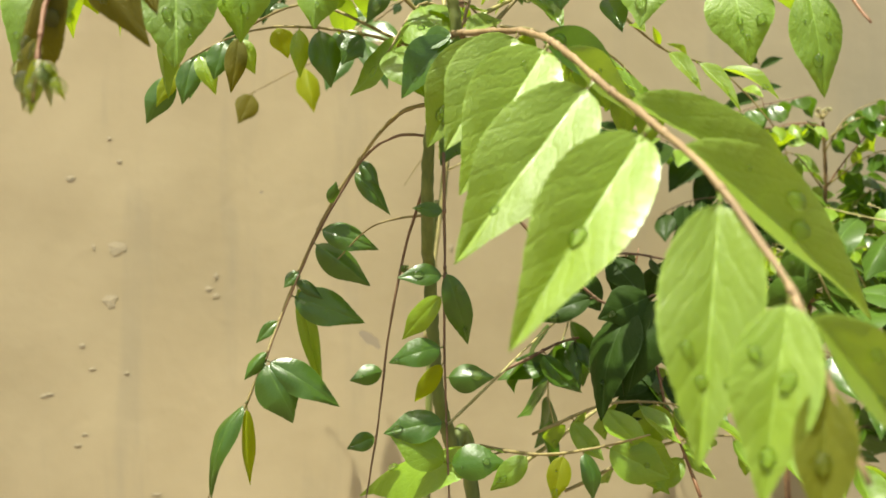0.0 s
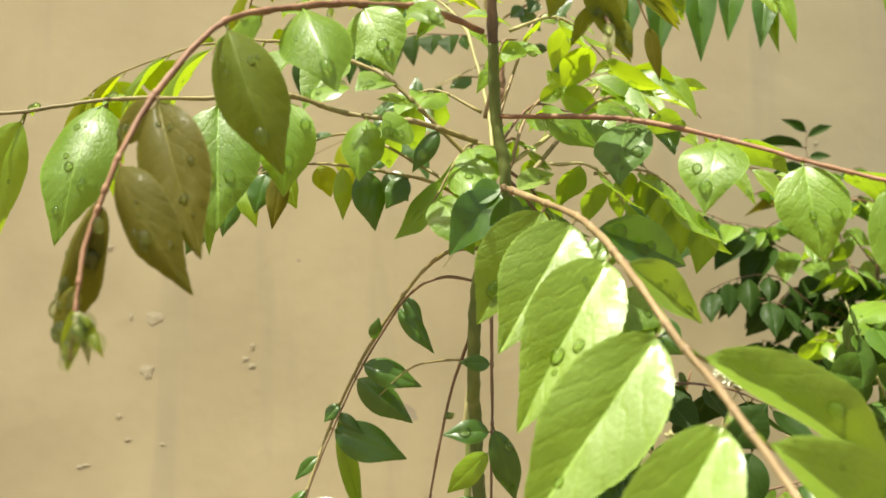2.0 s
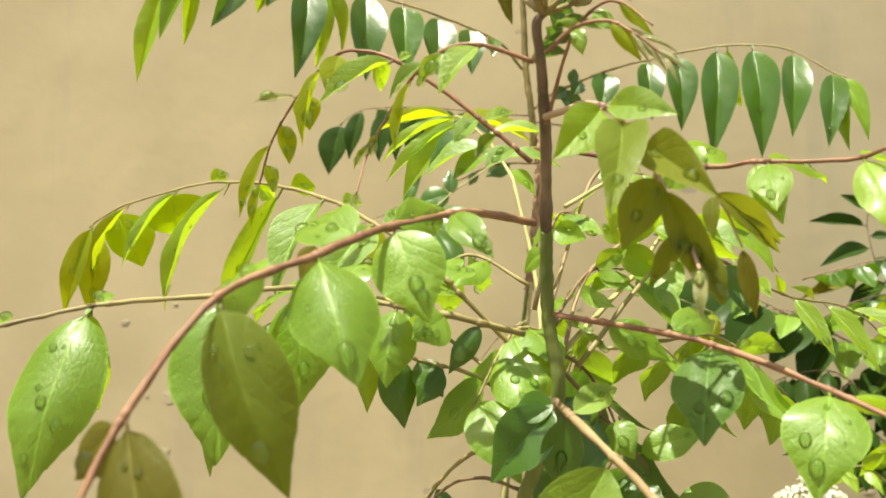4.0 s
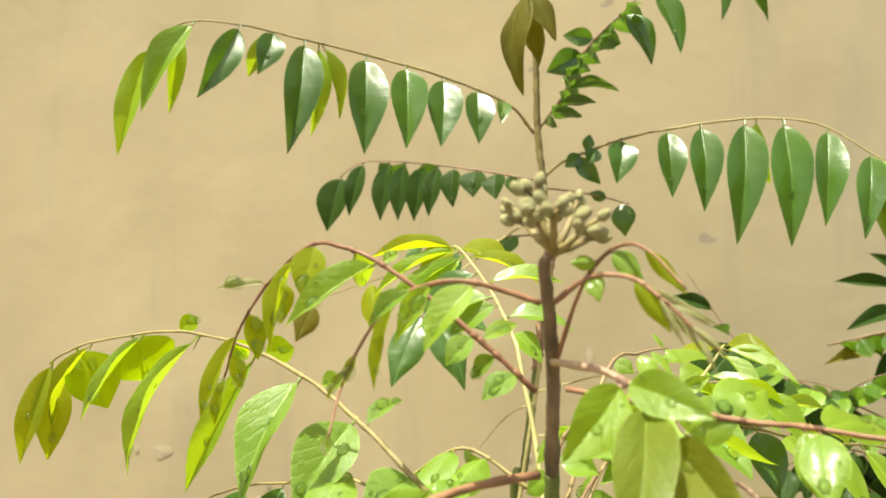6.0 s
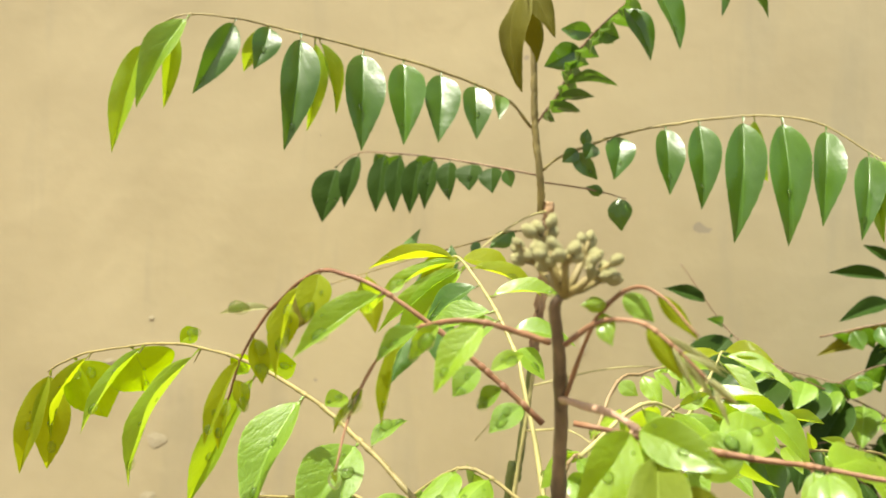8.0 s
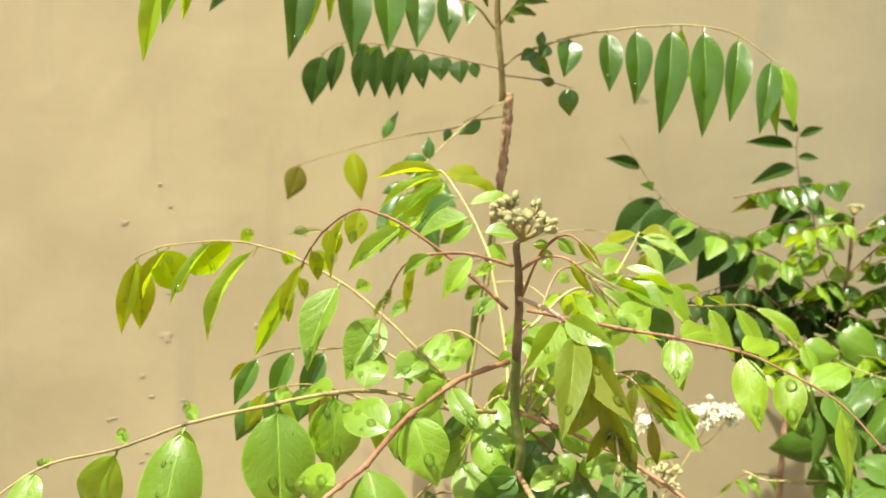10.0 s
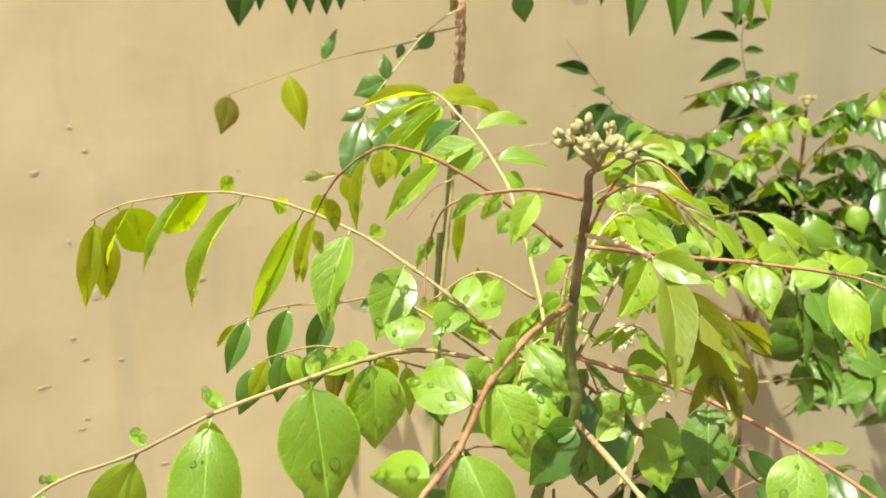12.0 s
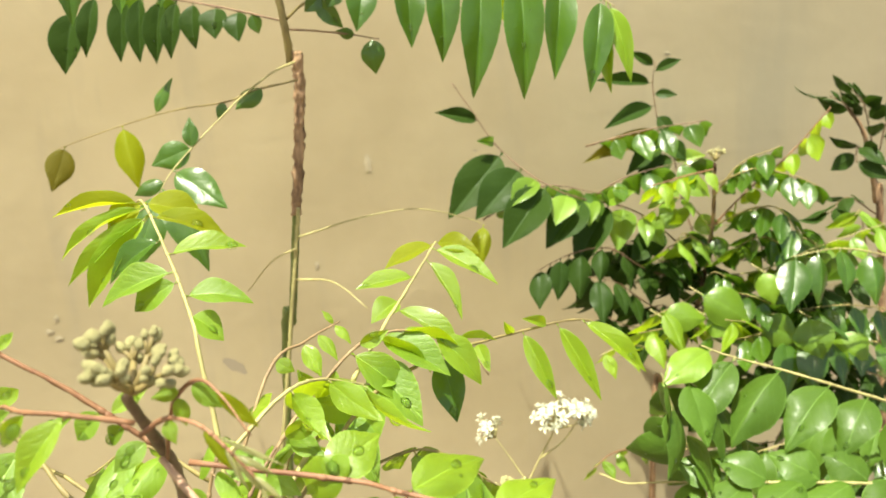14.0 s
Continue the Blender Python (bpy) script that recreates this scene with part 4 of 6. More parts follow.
f = Frond(main, [(0.0292, 0.4000, 0.8198), (0.0692, 0.4200, 0.8306), (0.1194, 0.4400, 0.8240)], STALK_OLIVE, 1.1, LEAF_GREEN, 1)
f.auto(10, 0.034, 0.1, 1.0, droop=0.7)
f = Frond(main, [(0.0436, 0.4200, 0.7903), (0.0996, 0.4400, 0.8094), (0.1587, 0.4600, 0.8052), (0.2017, 0.4600, 0.7906)], STALK_OLIVE, 1.1, LEAF_GREEN, 1)
f.auto(13, 0.034, 0.1, 1.0, droop=0.7)
f = Frond(main, [(0.0654, 0.4600, 0.8466), (0.1084, 0.4800, 0.8383), (0.1731, 0.5000, 0.8474), (0.2205, 0.5000, 0.8401)], STALK_BROWN, 1.1, LEAF_DARK, 1)
f.auto(12, 0.036, 0.1, 1.0, droop=0.7)
f = Frond(main, [(0.0947, 0.4400, 0.8203), (0.0921, 0.4500, 0.8467), (0.0838, 0.4600, 0.8804), (0.0876, 0.4600, 0.9033)], STALK_RED, 1.1, LEAF_DEEP_SHADE, 1)
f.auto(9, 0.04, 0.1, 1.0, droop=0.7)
f = Frond(main, [(0.1050, 0.4200, 0.7868), (0.0967, 0.4500, 0.8244), (0.0909, 0.4600, 0.8460)], STALK_RED, 1.1, LEAF_GREEN, 1)
f.auto(4, 0.03, 0.1, 1.0, droop=0.7)
f = Frond(main, [(0.0011, 0.3600, 0.9921), (0.0171, 0.3800, 0.9777), (0.0331, 0.4000, 0.9393)], STALK_BROWN, 1, LEAF_DARK, 1)
f.auto(5, 0.03, 0.25, 1.0, droop=0.6)
f = Frond(main, [(0.0015, 0.3600, 0.9960), (-0.0107, 0.3450, 0.9969), (-0.0229, 0.3300, 0.9737)], STALK_OLIVE, 1, LEAF_GREEN, 1)
f.auto(7, 0.03, 0.25, 1.0, droop=0.6)
f = Frond(main, [(0.0212, 0.4200, 0.9926), (0.0118, 0.4300, 0.9906), (0.0025, 0.4400, 0.9646)], STALK_OLIVE, 1, LEAF_GREEN, 1)
f.auto(7, 0.03, 0.25, 1.0, droop=0.6)
f = Frond(main, [(0.0403, 0.4000, 0.9926), (0.0665, 0.4100, 0.9936), (0.0927, 0.4200, 0.9707)], STALK_OLIVE, 1, LEAF_GREEN, 1)
f.auto(9, 0.035, 0.25, 1.0, droop=0.6)
f = Frond(main, [(-0.0034, 0.3400, 0.9888), (0.0135, 0.3700, 1.0168), (0.0304, 0.4000, 1.0208)], STALK_BROWN, 1, LEAF_GREEN, 1)
f.auto(7, 0.016, 0.25, 1.0, droop=0.6)
f = Frond(main, [(-0.0045, 0.3400, 0.9850), (0.0056, 0.3600, 1.0021), (0.0157, 0.3800, 0.9953)], STALK_BROWN, 1, LEAF_GREEN, 1)
f.auto(5, 0.014, 0.25, 1.0, droop=0.6)
f = Frond(main, [(-0.0031, 0.3300, 1.0040), (0.0031, 0.3350, 1.0319), (0.0092, 0.3400, 1.0358)], STALK_TAN, 1, LEAF_GREEN, 1)
f.auto(6, 0.018, 0.25, 1.0, droop=0.6)
f = Frond(main, [(-0.0062, 0.3600, 1.0130), (-0.0276, 0.3650, 1.0243), (-0.0490, 0.3700, 1.0116)], STALK_OLIVE, 1, LEAF_GREEN, 1)
f.auto(6, 0.026, 0.25, 1.0, droop=0.6)
f = Frond(main, [(0.0068, 0.3300, 1.0363), (0.0268, 0.3550, 1.0478), (0.0469, 0.3800, 1.0353)], STALK_LIME, 1, LEAF_YOUNG, 1)
f.auto(6, 0.026, 0.25, 1.0, droop=0.6)
f = Frond(main, [(0.0207, 0.3600, 0.9912), (0.0403, 0.3800, 0.9914), (0.0600, 0.4000, 0.9677)], STALK_LIME, 1, LEAF_GREEN, 1)
f.auto(5, 0.028, 0.25, 1.0, droop=0.6)
flower_head(main, (0.1500, 0.6500, 0.8780), (0.1, -0.2, 1), 0.016, 24, 8)
flower_head(main, (0.1090, 0.6500, 0.8740), (-0.3, -0.2, 1), 0.010, 9, 7)
flower_head(main, (0.1660, 0.6480, 0.8860), (0.5, -0.2, 1), 0.009, 10, 9)
bud_head(main, (0.1120, 0.6200, 0.8400), (0.0, -0.3, 1), 0.0115, 56, 11)
f = Frond(main, [(0.0200, 0.4200, 0.8000), (0.0800, 0.5600, 0.8150), (0.1250, 0.6400, 0.8350), (0.1500, 0.6500, 0.8780)], STALK_LIME, 1.6, LEAF_GREEN, 0)  # flowering shoot
f = Frond(main, [(0.1300, 0.6430, 0.8420), (0.1180, 0.6480, 0.8600), (0.1090, 0.6500, 0.8740)], STALK_LIME, 0.9, LEAF_GREEN, 0)
f = Frond(main, [(0.1400, 0.6470, 0.8580), (0.1560, 0.6480, 0.8700), (0.1660, 0.6480, 0.8860)], STALK_LIME, 0.9, LEAF_GREEN, 0)
f = Frond(main, [(0.1050, 0.6100, 0.8240), (0.1100, 0.6180, 0.8320), (0.1120, 0.6200, 0.8400)], STALK_LIME, 0.9, LEAF_GREEN, 0)
back = plant_root("curry_plant", (-0.039, 0.72, 0.0), "slender curry leaf plant with peeling bark near the wall")
stem(back, [(-0.0820, 0.7200, 0.0000), (-0.0386, 0.7000, 0.8632), (-0.0278, 0.7000, 0.9503), (-0.0188, 0.6980, 1.0242)], 3.0, 2.7, STEM_GREEN, name='shoot', label='smooth green lower stem')
stem(back, [(-0.0188, 0.6980, 1.0242), (-0.0106, 0.6970, 1.0932), (-0.0083, 0.6945, 1.1330)], 3.3, 3.7, BARK, label='flaking brown bark', rough=0.7)
stem(back, [(-0.0141, 0.6987, 1.1257), (-0.0143, 0.6900, 1.1478), (-0.0180, 0.6850, 1.1827), (-0.0191, 0.6800, 1.2248), (-0.0199, 0.6750, 1.2683), (-0.0218, 0.6700, 1.3265)], 2.6, 1.8, STALK_OLIVE, name='shoot', label='smooth olive green shoot')
stem(back, [(-0.0425, 0.6900, 0.8505), (-0.0273, 0.6920, 0.9531), (-0.0218, 0.6920, 0.9898), (-0.0163, 0.6940, 1.0297)], 1.6, 1.2, STALK_LIME, name='shoot')
f = Frond(back, [(-0.0206, 0.6850, 1.1817), (-0.0376, 0.6720, 1.1991), (-0.0788, 0.6500, 1.2133), (-0.1241, 0.6250, 1.2223), (-0.1697, 0.6000, 1.2294), (-0.1904, 0.5900, 1.2325), (-0.2173, 0.5800, 1.2324), (-0.2354, 0.5750, 1.2219), (-0.2411, 0.5700, 1.2092)], STALK_OLIVE, 1.4, LEAF_DARK, 1, 1)  # frond with leaflets hanging in a row
f(0.135, -0, -19, -19, 10.1, 18, LEAF_DARK)
f(0.188, 2, -18, -39, 19.4, 16, LEAF_DARK)
f(0.245, 4, -22, -49, 22.8, 15, LEAF_DARK)
f(0.307, 6, -21, -57, 23.0, 12, LEAF_DARK)
f(0.370, 3, -21, -66, 25.0, 7, LEAF_DARK)
f(0.432, 8, 14, -44, 11.7, -28, LEAF_YOUNG)
f(0.458, -0, -21, -74, 22.6, 0, LEAF_DARK)
f(0.438, -7, 14, -55, 12.7, -10, LEAF_YOUNG)
f(0.510, -3, -14, -30, 16.8, -9, LEAF_DARK)
f(0.516, -15, 5, -27, 12.4, 26, LEAF_YOUNG)
f(0.625, -16, -20, -49, 17.7, -21, LEAF_DARK)
f(0.734, -23, -21, -58, 17.4, 10, LEAF_GREEN)
f(0.786, -9, 11, -51, 10.5, -14, LEAF_YOUNG)
f(0.917, -13, -9, -68, 14.8, 46, LEAF_YOUNG)
f = Frond(back, [(-0.0132, 0.6900, 1.1535), (0.0023, 0.6850, 1.1638), (0.0416, 0.6750, 1.1763), (0.0754, 0.6650, 1.1808), (0.1041, 0.6550, 1.1826), (0.1292, 0.6500, 1.1818), (0.1534, 0.6450, 1.1760), (0.1775, 0.6400, 1.1591), (0.1850, 0.6350, 1.1532)], STALK_OLIVE, 1.4, LEAF_DARK, 1, 1)  # frond with leaflets hanging in a row
f(0.234, -2, -14, -31, 19.2, 148, LEAF_DARK)
f(0.333, -0, -18, -46, 18.7, 155, LEAF_DARK)
f(0.411, 2, -17, -57, 20.2, 155, LEAF_DARK)
f(0.526, -6, -22, -79, 23.8, 163, LEAF_DARK)
f(0.635, 2, -21, -79, 23.5, 171, LEAF_DARK)
f(0.760, -9, -23, -61, 19.1, 179, LEAF_DARK)
f(0.880, -9, -24, -53, 17.1, 180, LEAF_DARK)
f(0.557, 11, 16, -39, 12.7, -162, LEAF_YOUNG)
f(0.943, 11, -16, -45, 11.7, 144, LEAF_GREEN)
f(0.917, 1, -17, -52, 11.2, -171, LEAF_GREEN)
f(0.188, -6, -3, -11, 11.9, 146)
f(0.208, 15, -2, -18, 11.8, 175)
f(0.156, -10, -4, -10, 10.8, 123)
f(0.141, 18, -2, -18, 12.0, 173)
f(0.167, 3, 0, 12, 8.1, 17)
f = Frond(back, [(-0.0147, 0.7000, 1.1510), (-0.0285, 0.7100, 1.1551), (-0.0741, 0.7300, 1.1654), (-0.1277, 0.7500, 1.1738), (-0.1561, 0.7600, 1.1748), (-0.1749, 0.7650, 1.1648)], STALK_BROWN, 1.1, LEAF_DARK, 1, 1)  # short shaded frond; most leaflets have that shade in their near-black colour
f(0.975, -7, -11, -45, 25.3, -20, LEAF_DEEP_SHADE)
f(0.783, -7, -11, -43, 15.9, -16, LEAF_DEEP_SHADE)
f(0.625, -3, -10, -46, 17.9, -10, LEAF_DEEP_SHADE)
f(0.567, -1, -10, -45, 16.6, -8, LEAF_DEEP_SHADE)
f(0.508, -4, -11, -44, 17.5, -8, LEAF_DEEP_SHADE)
f(0.467, -4, -11, -39, 15.2, -7, LEAF_DEEP_SHADE)
f(0.425, 0, -10, -31, 16.1, -4, LEAF_DEEP_SHADE)
f(0.358, -2, -11, -21, 20.1, -4, LEAF_DEEP_SHADE)
f(0.300, 0, -11, -20, 17.7, 1, LEAF_DEEP_SHADE)
f(0.258, 5, -1, -13, 9.9, -26)
f(0.467, -17, 8, -9, 13.8, -16)
f(0.683, 11, 13, -17, 14.3, -44)
f(0.558, -15, 9, -16, 14.1, -23)
f = Frond(back, [(-0.0135, 0.7000, 1.1472), (0.0211, 0.7100, 1.1424), (0.0441, 0.7200, 1.1375)], STALK_BROWN, 1, LEAF_DARK, 0)
f(0.875, 3, -3, -24, 16.2, -148)
f(0.646, -13, -2, 3, 7.7, -85)
f = Frond(back, [(-0.0083, 0.6945, 1.1150), (-0.0377, 0.6681, 1.1109), (-0.0506, 0.6647, 1.1058), (-0.1160, 0.7359, 1.0918), (-0.2020, 0.7769, 1.0658), (-0.2140, 0.7809, 1.0538)], STALK_OLIVE, 1, LEAF_DARK, 0)  # thin leaning twig with a few leaves
f(0.783, -7, -18, -31, 20.5, -63, LEAF_BROWN)
f(0.667, 10, -17, -44, 19.6, -41, LEAF_OLIVE)
f(0.133, -17, -13, -11, 12.7, 54, LEAF_DARK)
f(0.600, 13, 6, 25, 9.6, -152, LEAF_DARK)
f(0.408, -5, -3, -10, 6.7, -59, LEAF_DARK)
f = Frond(back, [(-0.0083, 0.6945, 1.1270), (-0.0215, 0.6792, 1.1223), (-0.0396, 0.6600, 1.1094), (-0.0594, 0.6300, 1.0901), (-0.0765, 0.6100, 1.0710), (-0.0856, 0.6000, 1.0538)], STALK_LIME, 1, LEAF_DARK, 0)  # thin lime twig
f(0.658, -23, -8, -8, 16.2, 145, LEAF_DARK)
f(0.667, 0, 5, 18, 9.1, 149, LEAF_DARK)
f(0.775, 32, -16, -21, 19.8, 3, LEAF_DARK)
f(0.833, -18, -2, -8, 9.5, 161, LEAF_DARK)
f(0.875, 28, -22, -44, 21.6, -20, LEAF_DARK)
f(0.892, -13, -21, -42, 21.6, 10, LEAF_DARK)
f = Frond(back, [(-0.0175, 0.6900, 1.0102), (0.0262, 0.6900, 1.0218), (0.0646, 0.7000, 1.0235), (0.0997, 0.7100, 1.0122), (0.1115, 0.7100, 1.0067)], STALK_LIME, 0.9, LEAF_GREEN, 0)  # bare arching twig
f(0.958, -4, -16, -30, 15.0, -151, LEAF_OLIVE)
f = Frond(back, [(-0.0216, 0.6900, 0.9803), (0.0070, 0.6600, 0.9862), (0.0294, 0.6400, 0.9743)], STALK_LIME, 1, LEAF_GREEN, 0)
f = Frond(back, [(-0.0205, 0.6900, 1.0024), (-0.0374, 0.6900, 0.9933), (-0.0568, 0.7000, 0.9707)], STALK_LIME, 0.9, LEAF_GREEN, 0)
f = Frond(back, [(-0.0169, 0.6850, 1.1846), (-0.0014, 0.6800, 1.2057), (0.0130, 0.6750, 1.2337), (0.0377, 0.6700, 1.2571), (0.0614, 0.6600, 1.2745), (0.1005, 0.6500, 1.2763)], STALK_BROWN, 1.2, LEAF_DARK, 1, 1)  # upper frond
f(0.150, 26, 4, 1, 11.7, 40)
f(0.225, 36, 5, 0, 15.9, 60)
f(0.108, 20, 3, -4, 9.0, 35)
f(0.392, -24, -3, -14, 18.4, 17)
f(0.475, 15, 2, -4, 14.0, -177)
f(0.600, 19, -4, -36, 18.2, 136)
f(0.750, 19, -5, -46, 21.9, 117)
f(0.342, -13, -2, 8, 13.8, -4)
f(0.950, 6, -4, -33, 15.0, 120)
f(1.000, 22, -2, -36, 18.6, 72)
f(0.458, -21, -3, 3, 12.2, -1)
f.auto(22, 0.027, 0.05, 0.66, droop=0.35)
f = Frond(back, [(-0.0198, 0.6600, 1.2415), (-0.0223, 0.6200, 1.2604), (-0.0244, 0.6000, 1.2633)], STALK_BROWN, 1, LEAF_BROWN, 0)
f(0.438, -1, -11, -67, 29.8, 138)
f(0.396, -12, -9, -45, 21.0, 125)
f(0.458, 17, -4, -35, 17.3, 60)
f(0.417, 7, 14, -44, 20.5, -39)
f = Frond(back, [(-0.0212, 0.6600, 1.3000), (-0.1079, 0.6400, 1.3547), (-0.1938, 0.6200, 1.3465)], STALK_OLIVE, 1.2, LEAF_DARK, 0)
f.auto(10, 0.04, 0.15, 1, droop=1.2, side=0.25)
bush = plant_root("curry_plant", (0.267, 0.84, 0.0), "bushy curry leaf plant with many small leaves close to the wall")
stem(bush, [(0.2823, 0.8400, 0.0000), (0.2648, 0.8300, 0.7579), (0.2791, 0.8400, 0.8138), (0.3002, 0.8400, 0.8775), (0.3093, 0.8350, 0.9306), (0.3070, 0.8150, 0.9805), (0.3019, 0.8000, 1.0259)], 3.0, 1.4, BARK)
bud_head(bush, (0.3018, 0.8000, 1.0282), (0, 0, 1), 0.006, 16, 5)
f = Frond(bush, [(0.3074, 0.8350, 0.9154), (0.2866, 0.8483, 0.9492), (0.2450, 0.8437, 0.9815), (0.1795, 0.8015, 1.0082), (0.1356, 0.8300, 1.0380), (0.1096, 0.8400, 1.0751), (0.0966, 0.8450, 1.0945)], STALK_BROWN, 1.2, LEAF_GREEN, 0, 1)  # long arching frond
# near-black leaflets: their shadow side is painted as leaf colour
f(0.778, -36, -18, 9, 13.2, -5, LEAF_DEEP_SHADE)
f(0.667, -46, -32, -48, 34.9, 2, LEAF_DEEP_SHADE)
f(0.604, -38, -30, -36, 34.5, -14, LEAF_DEEP_SHADE)
f(0.535, -39, -31, -43, 34.0, 3, LEAF_DEEP_SHADE)
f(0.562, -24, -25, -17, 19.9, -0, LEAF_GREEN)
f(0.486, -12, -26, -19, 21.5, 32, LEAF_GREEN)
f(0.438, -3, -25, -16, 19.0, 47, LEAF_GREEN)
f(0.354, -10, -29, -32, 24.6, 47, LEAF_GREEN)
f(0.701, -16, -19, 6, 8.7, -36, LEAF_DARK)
f(0.444, -34, -29, -34, 31.3, 55, LEAF_DEEP_SHADE)
f(0.389, -36, -33, -48, 30.2, 63, LEAF_DEEP_SHADE)
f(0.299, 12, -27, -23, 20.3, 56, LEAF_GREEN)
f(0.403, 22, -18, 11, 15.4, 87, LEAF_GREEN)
f(0.222, -32, -26, -23, 26.0, 32, LEAF_DEEP_SHADE)
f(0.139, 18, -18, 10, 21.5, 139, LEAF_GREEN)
f = Frond(bush, [(0.3074, 0.8350, 0.9154), (0.2565, 0.8200, 0.9328), (0.2185, 0.8000, 0.9600), (0.1845, 0.7900, 0.9598), (0.1563, 0.7850, 0.9485)], STALK_BROWN, 1.1, LEAF_DEEP_SHADE, 0)  # shaded frond, that shade put into the leaf colour
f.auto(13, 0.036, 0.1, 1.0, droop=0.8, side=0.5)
f = Frond(bush, [(0.3002, 0.8400, 0.8775), (0.2545, 0.8100, 0.9061), (0.2212, 0.7900, 0.9341), (0.1963, 0.7800, 0.9432)], STALK_BROWN, 1.1, LEAF_DEEP_SHADE, 0)  # shaded frond; leaf colour darkened to hold the shade
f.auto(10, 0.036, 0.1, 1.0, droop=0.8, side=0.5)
f = Frond(bush, [(0.3093, 0.8350, 0.9306), (0.2953, 0.8500, 0.9729), (0.2878, 0.8740, 1.0241), (0.2756, 0.8750, 1.0512), (0.2714, 0.8800, 1.0826), (0.2734, 0.8800, 1.1017)], STALK_BROWN, 1.1, LEAF_DARK, 0, 1)  # upright sprig
# sprig leaflets against the wall, their shaded side put into a near-black colour
f(0.967, -24, -2, 14, 9.2, 6, LEAF_DEEP_SHADE)
f(0.458, 14, -11, -16, 15.6, 122, LEAF_DEEP_SHADE)
f(0.433, -34, -8, -8, 7.6, 23, LEAF_YOUNG)
f(0.367, 26, -5, 5, 14.1, 170, LEAF_YOUNG)
f(0.908, 23, -4, 9, 9.7, 153, LEAF_DEEP_SHADE)
f(0.808, -51, -4, 4, 12.9, 19, LEAF_DEEP_SHADE)
f(0.742, 19, -7, -0, 8.6, 162, LEAF_DEEP_SHADE)
f(0.683, -47, -10, -16, 15.1, 24, LEAF_DEEP_SHADE)
f(0.633, 13, -11, -18, 13.4, 146, LEAF_DEEP_SHADE)
f(0.542, -70, -12, -25, 16.3, 38, LEAF_BROWN)
f(0.467, -37, -13, -29, 18.5, 41, LEAF_DEEP_SHADE)
f(0.392, 18, -8, -7, 14.2, 164, LEAF_YOUNG)
f(0.383, -37, -11, -23, 20.8, 12, LEAF_DEEP_SHADE)
f(0.275, -32, -9, -12, 17.9, 9, LEAF_GREEN)
f(0.300, 25, -9, -11, 19.5, 176, LEAF_GREEN)
f(0.208, -29, -9, -12, 18.5, 10, LEAF_GREEN)
f(0.150, 25, -6, 4, 19.3, 161, LEAF_GREEN)
f = Frond(bush, [(0.3073, 0.8150, 0.9708), (0.3280, 0.8000, 1.0017), (0.3587, 0.7900, 1.0339), (0.3831, 0.7800, 1.0693)], STALK_RED, 1.1, LEAF_YOUNG, 0)
f.auto(12, 0.028, 0.12, 1.0)
f = Frond(bush, [(0.3015, 0.8000, 0.9983), (0.3188, 0.7900, 1.0269), (0.3454, 0.7800, 1.0406)], STALK_OLIVE, 1.1, LEAF_DARK, 0)
f.auto(7, 0.028, 0.12, 1.0)
f = Frond(bush, [(0.3073, 0.8150, 0.9708), (0.3295, 0.7900, 0.9899), (0.3442, 0.7700, 0.9937), (0.3543, 0.7600, 0.9776)], STALK_OLIVE, 1.1, LEAF_DARK, 0)
f.auto(8, 0.034, 0.12, 1.0)
f = Frond(bush, [(0.3080, 0.8250, 0.9486), (0.2832, 0.8000, 0.9663), (0.2594, 0.7800, 0.9634)], STALK_OLIVE, 1.1, LEAF_GREEN, 0)
f.auto(6, 0.03, 0.12, 1.0)
f = Frond(bush, [(0.3097, 0.8350, 0.9204), (0.3405, 0.8000, 0.9344), (0.3774, 0.7800, 0.9574), (0.4288, 0.7700, 0.9782)], STALK_LIME, 1.1, LEAF_GREEN, 0)
f.auto(14, 0.032, 0.12, 1.0)
f = Frond(bush, [(0.3076, 0.8350, 0.9102), (0.2697, 0.7800, 0.9155), (0.2391, 0.7500, 0.9182)], STALK_OLIVE, 1.1, LEAF_YOUNG, 0)
f.auto(6, 0.034, 0.12, 1.0)
f = Frond(bush, [(0.3077, 0.8350, 0.9050), (0.2943, 0.7700, 0.9081), (0.3108, 0.7400, 0.9133)], STALK_OLIVE, 1.1, LEAF_YOUNG, 0)
f.auto(7, 0.034, 0.12, 1.0)
f = Frond(bush, [(0.3056, 0.8350, 0.8948), (0.3551, 0.8200, 0.8870), (0.4001, 0.8100, 0.8831), (0.4384, 0.8000, 0.8897)], STALK_OLIVE, 1.1, LEAF_DARK, 0)
f.auto(12, 0.034, 0.12, 1.0)
f = Frond(bush, [(0.3033, 0.8350, 0.8897), (0.3912, 0.8500, 0.8957), (0.4614, 0.8500, 0.9079)], STALK_OLIVE, 1.1, LEAF_DEEP_SHADE, 0)
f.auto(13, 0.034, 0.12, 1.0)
f = Frond(bush, [(0.3010, 0.8350, 0.8846), (0.3796, 0.8400, 0.8518), (0.4567, 0.8300, 0.8462)], STALK_OLIVE, 1.1, LEAF_DEEP_SHADE, 0)
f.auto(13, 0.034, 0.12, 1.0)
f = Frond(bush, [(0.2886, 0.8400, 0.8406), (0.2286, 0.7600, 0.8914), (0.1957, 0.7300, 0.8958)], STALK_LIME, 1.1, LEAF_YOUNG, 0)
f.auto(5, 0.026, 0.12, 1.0)
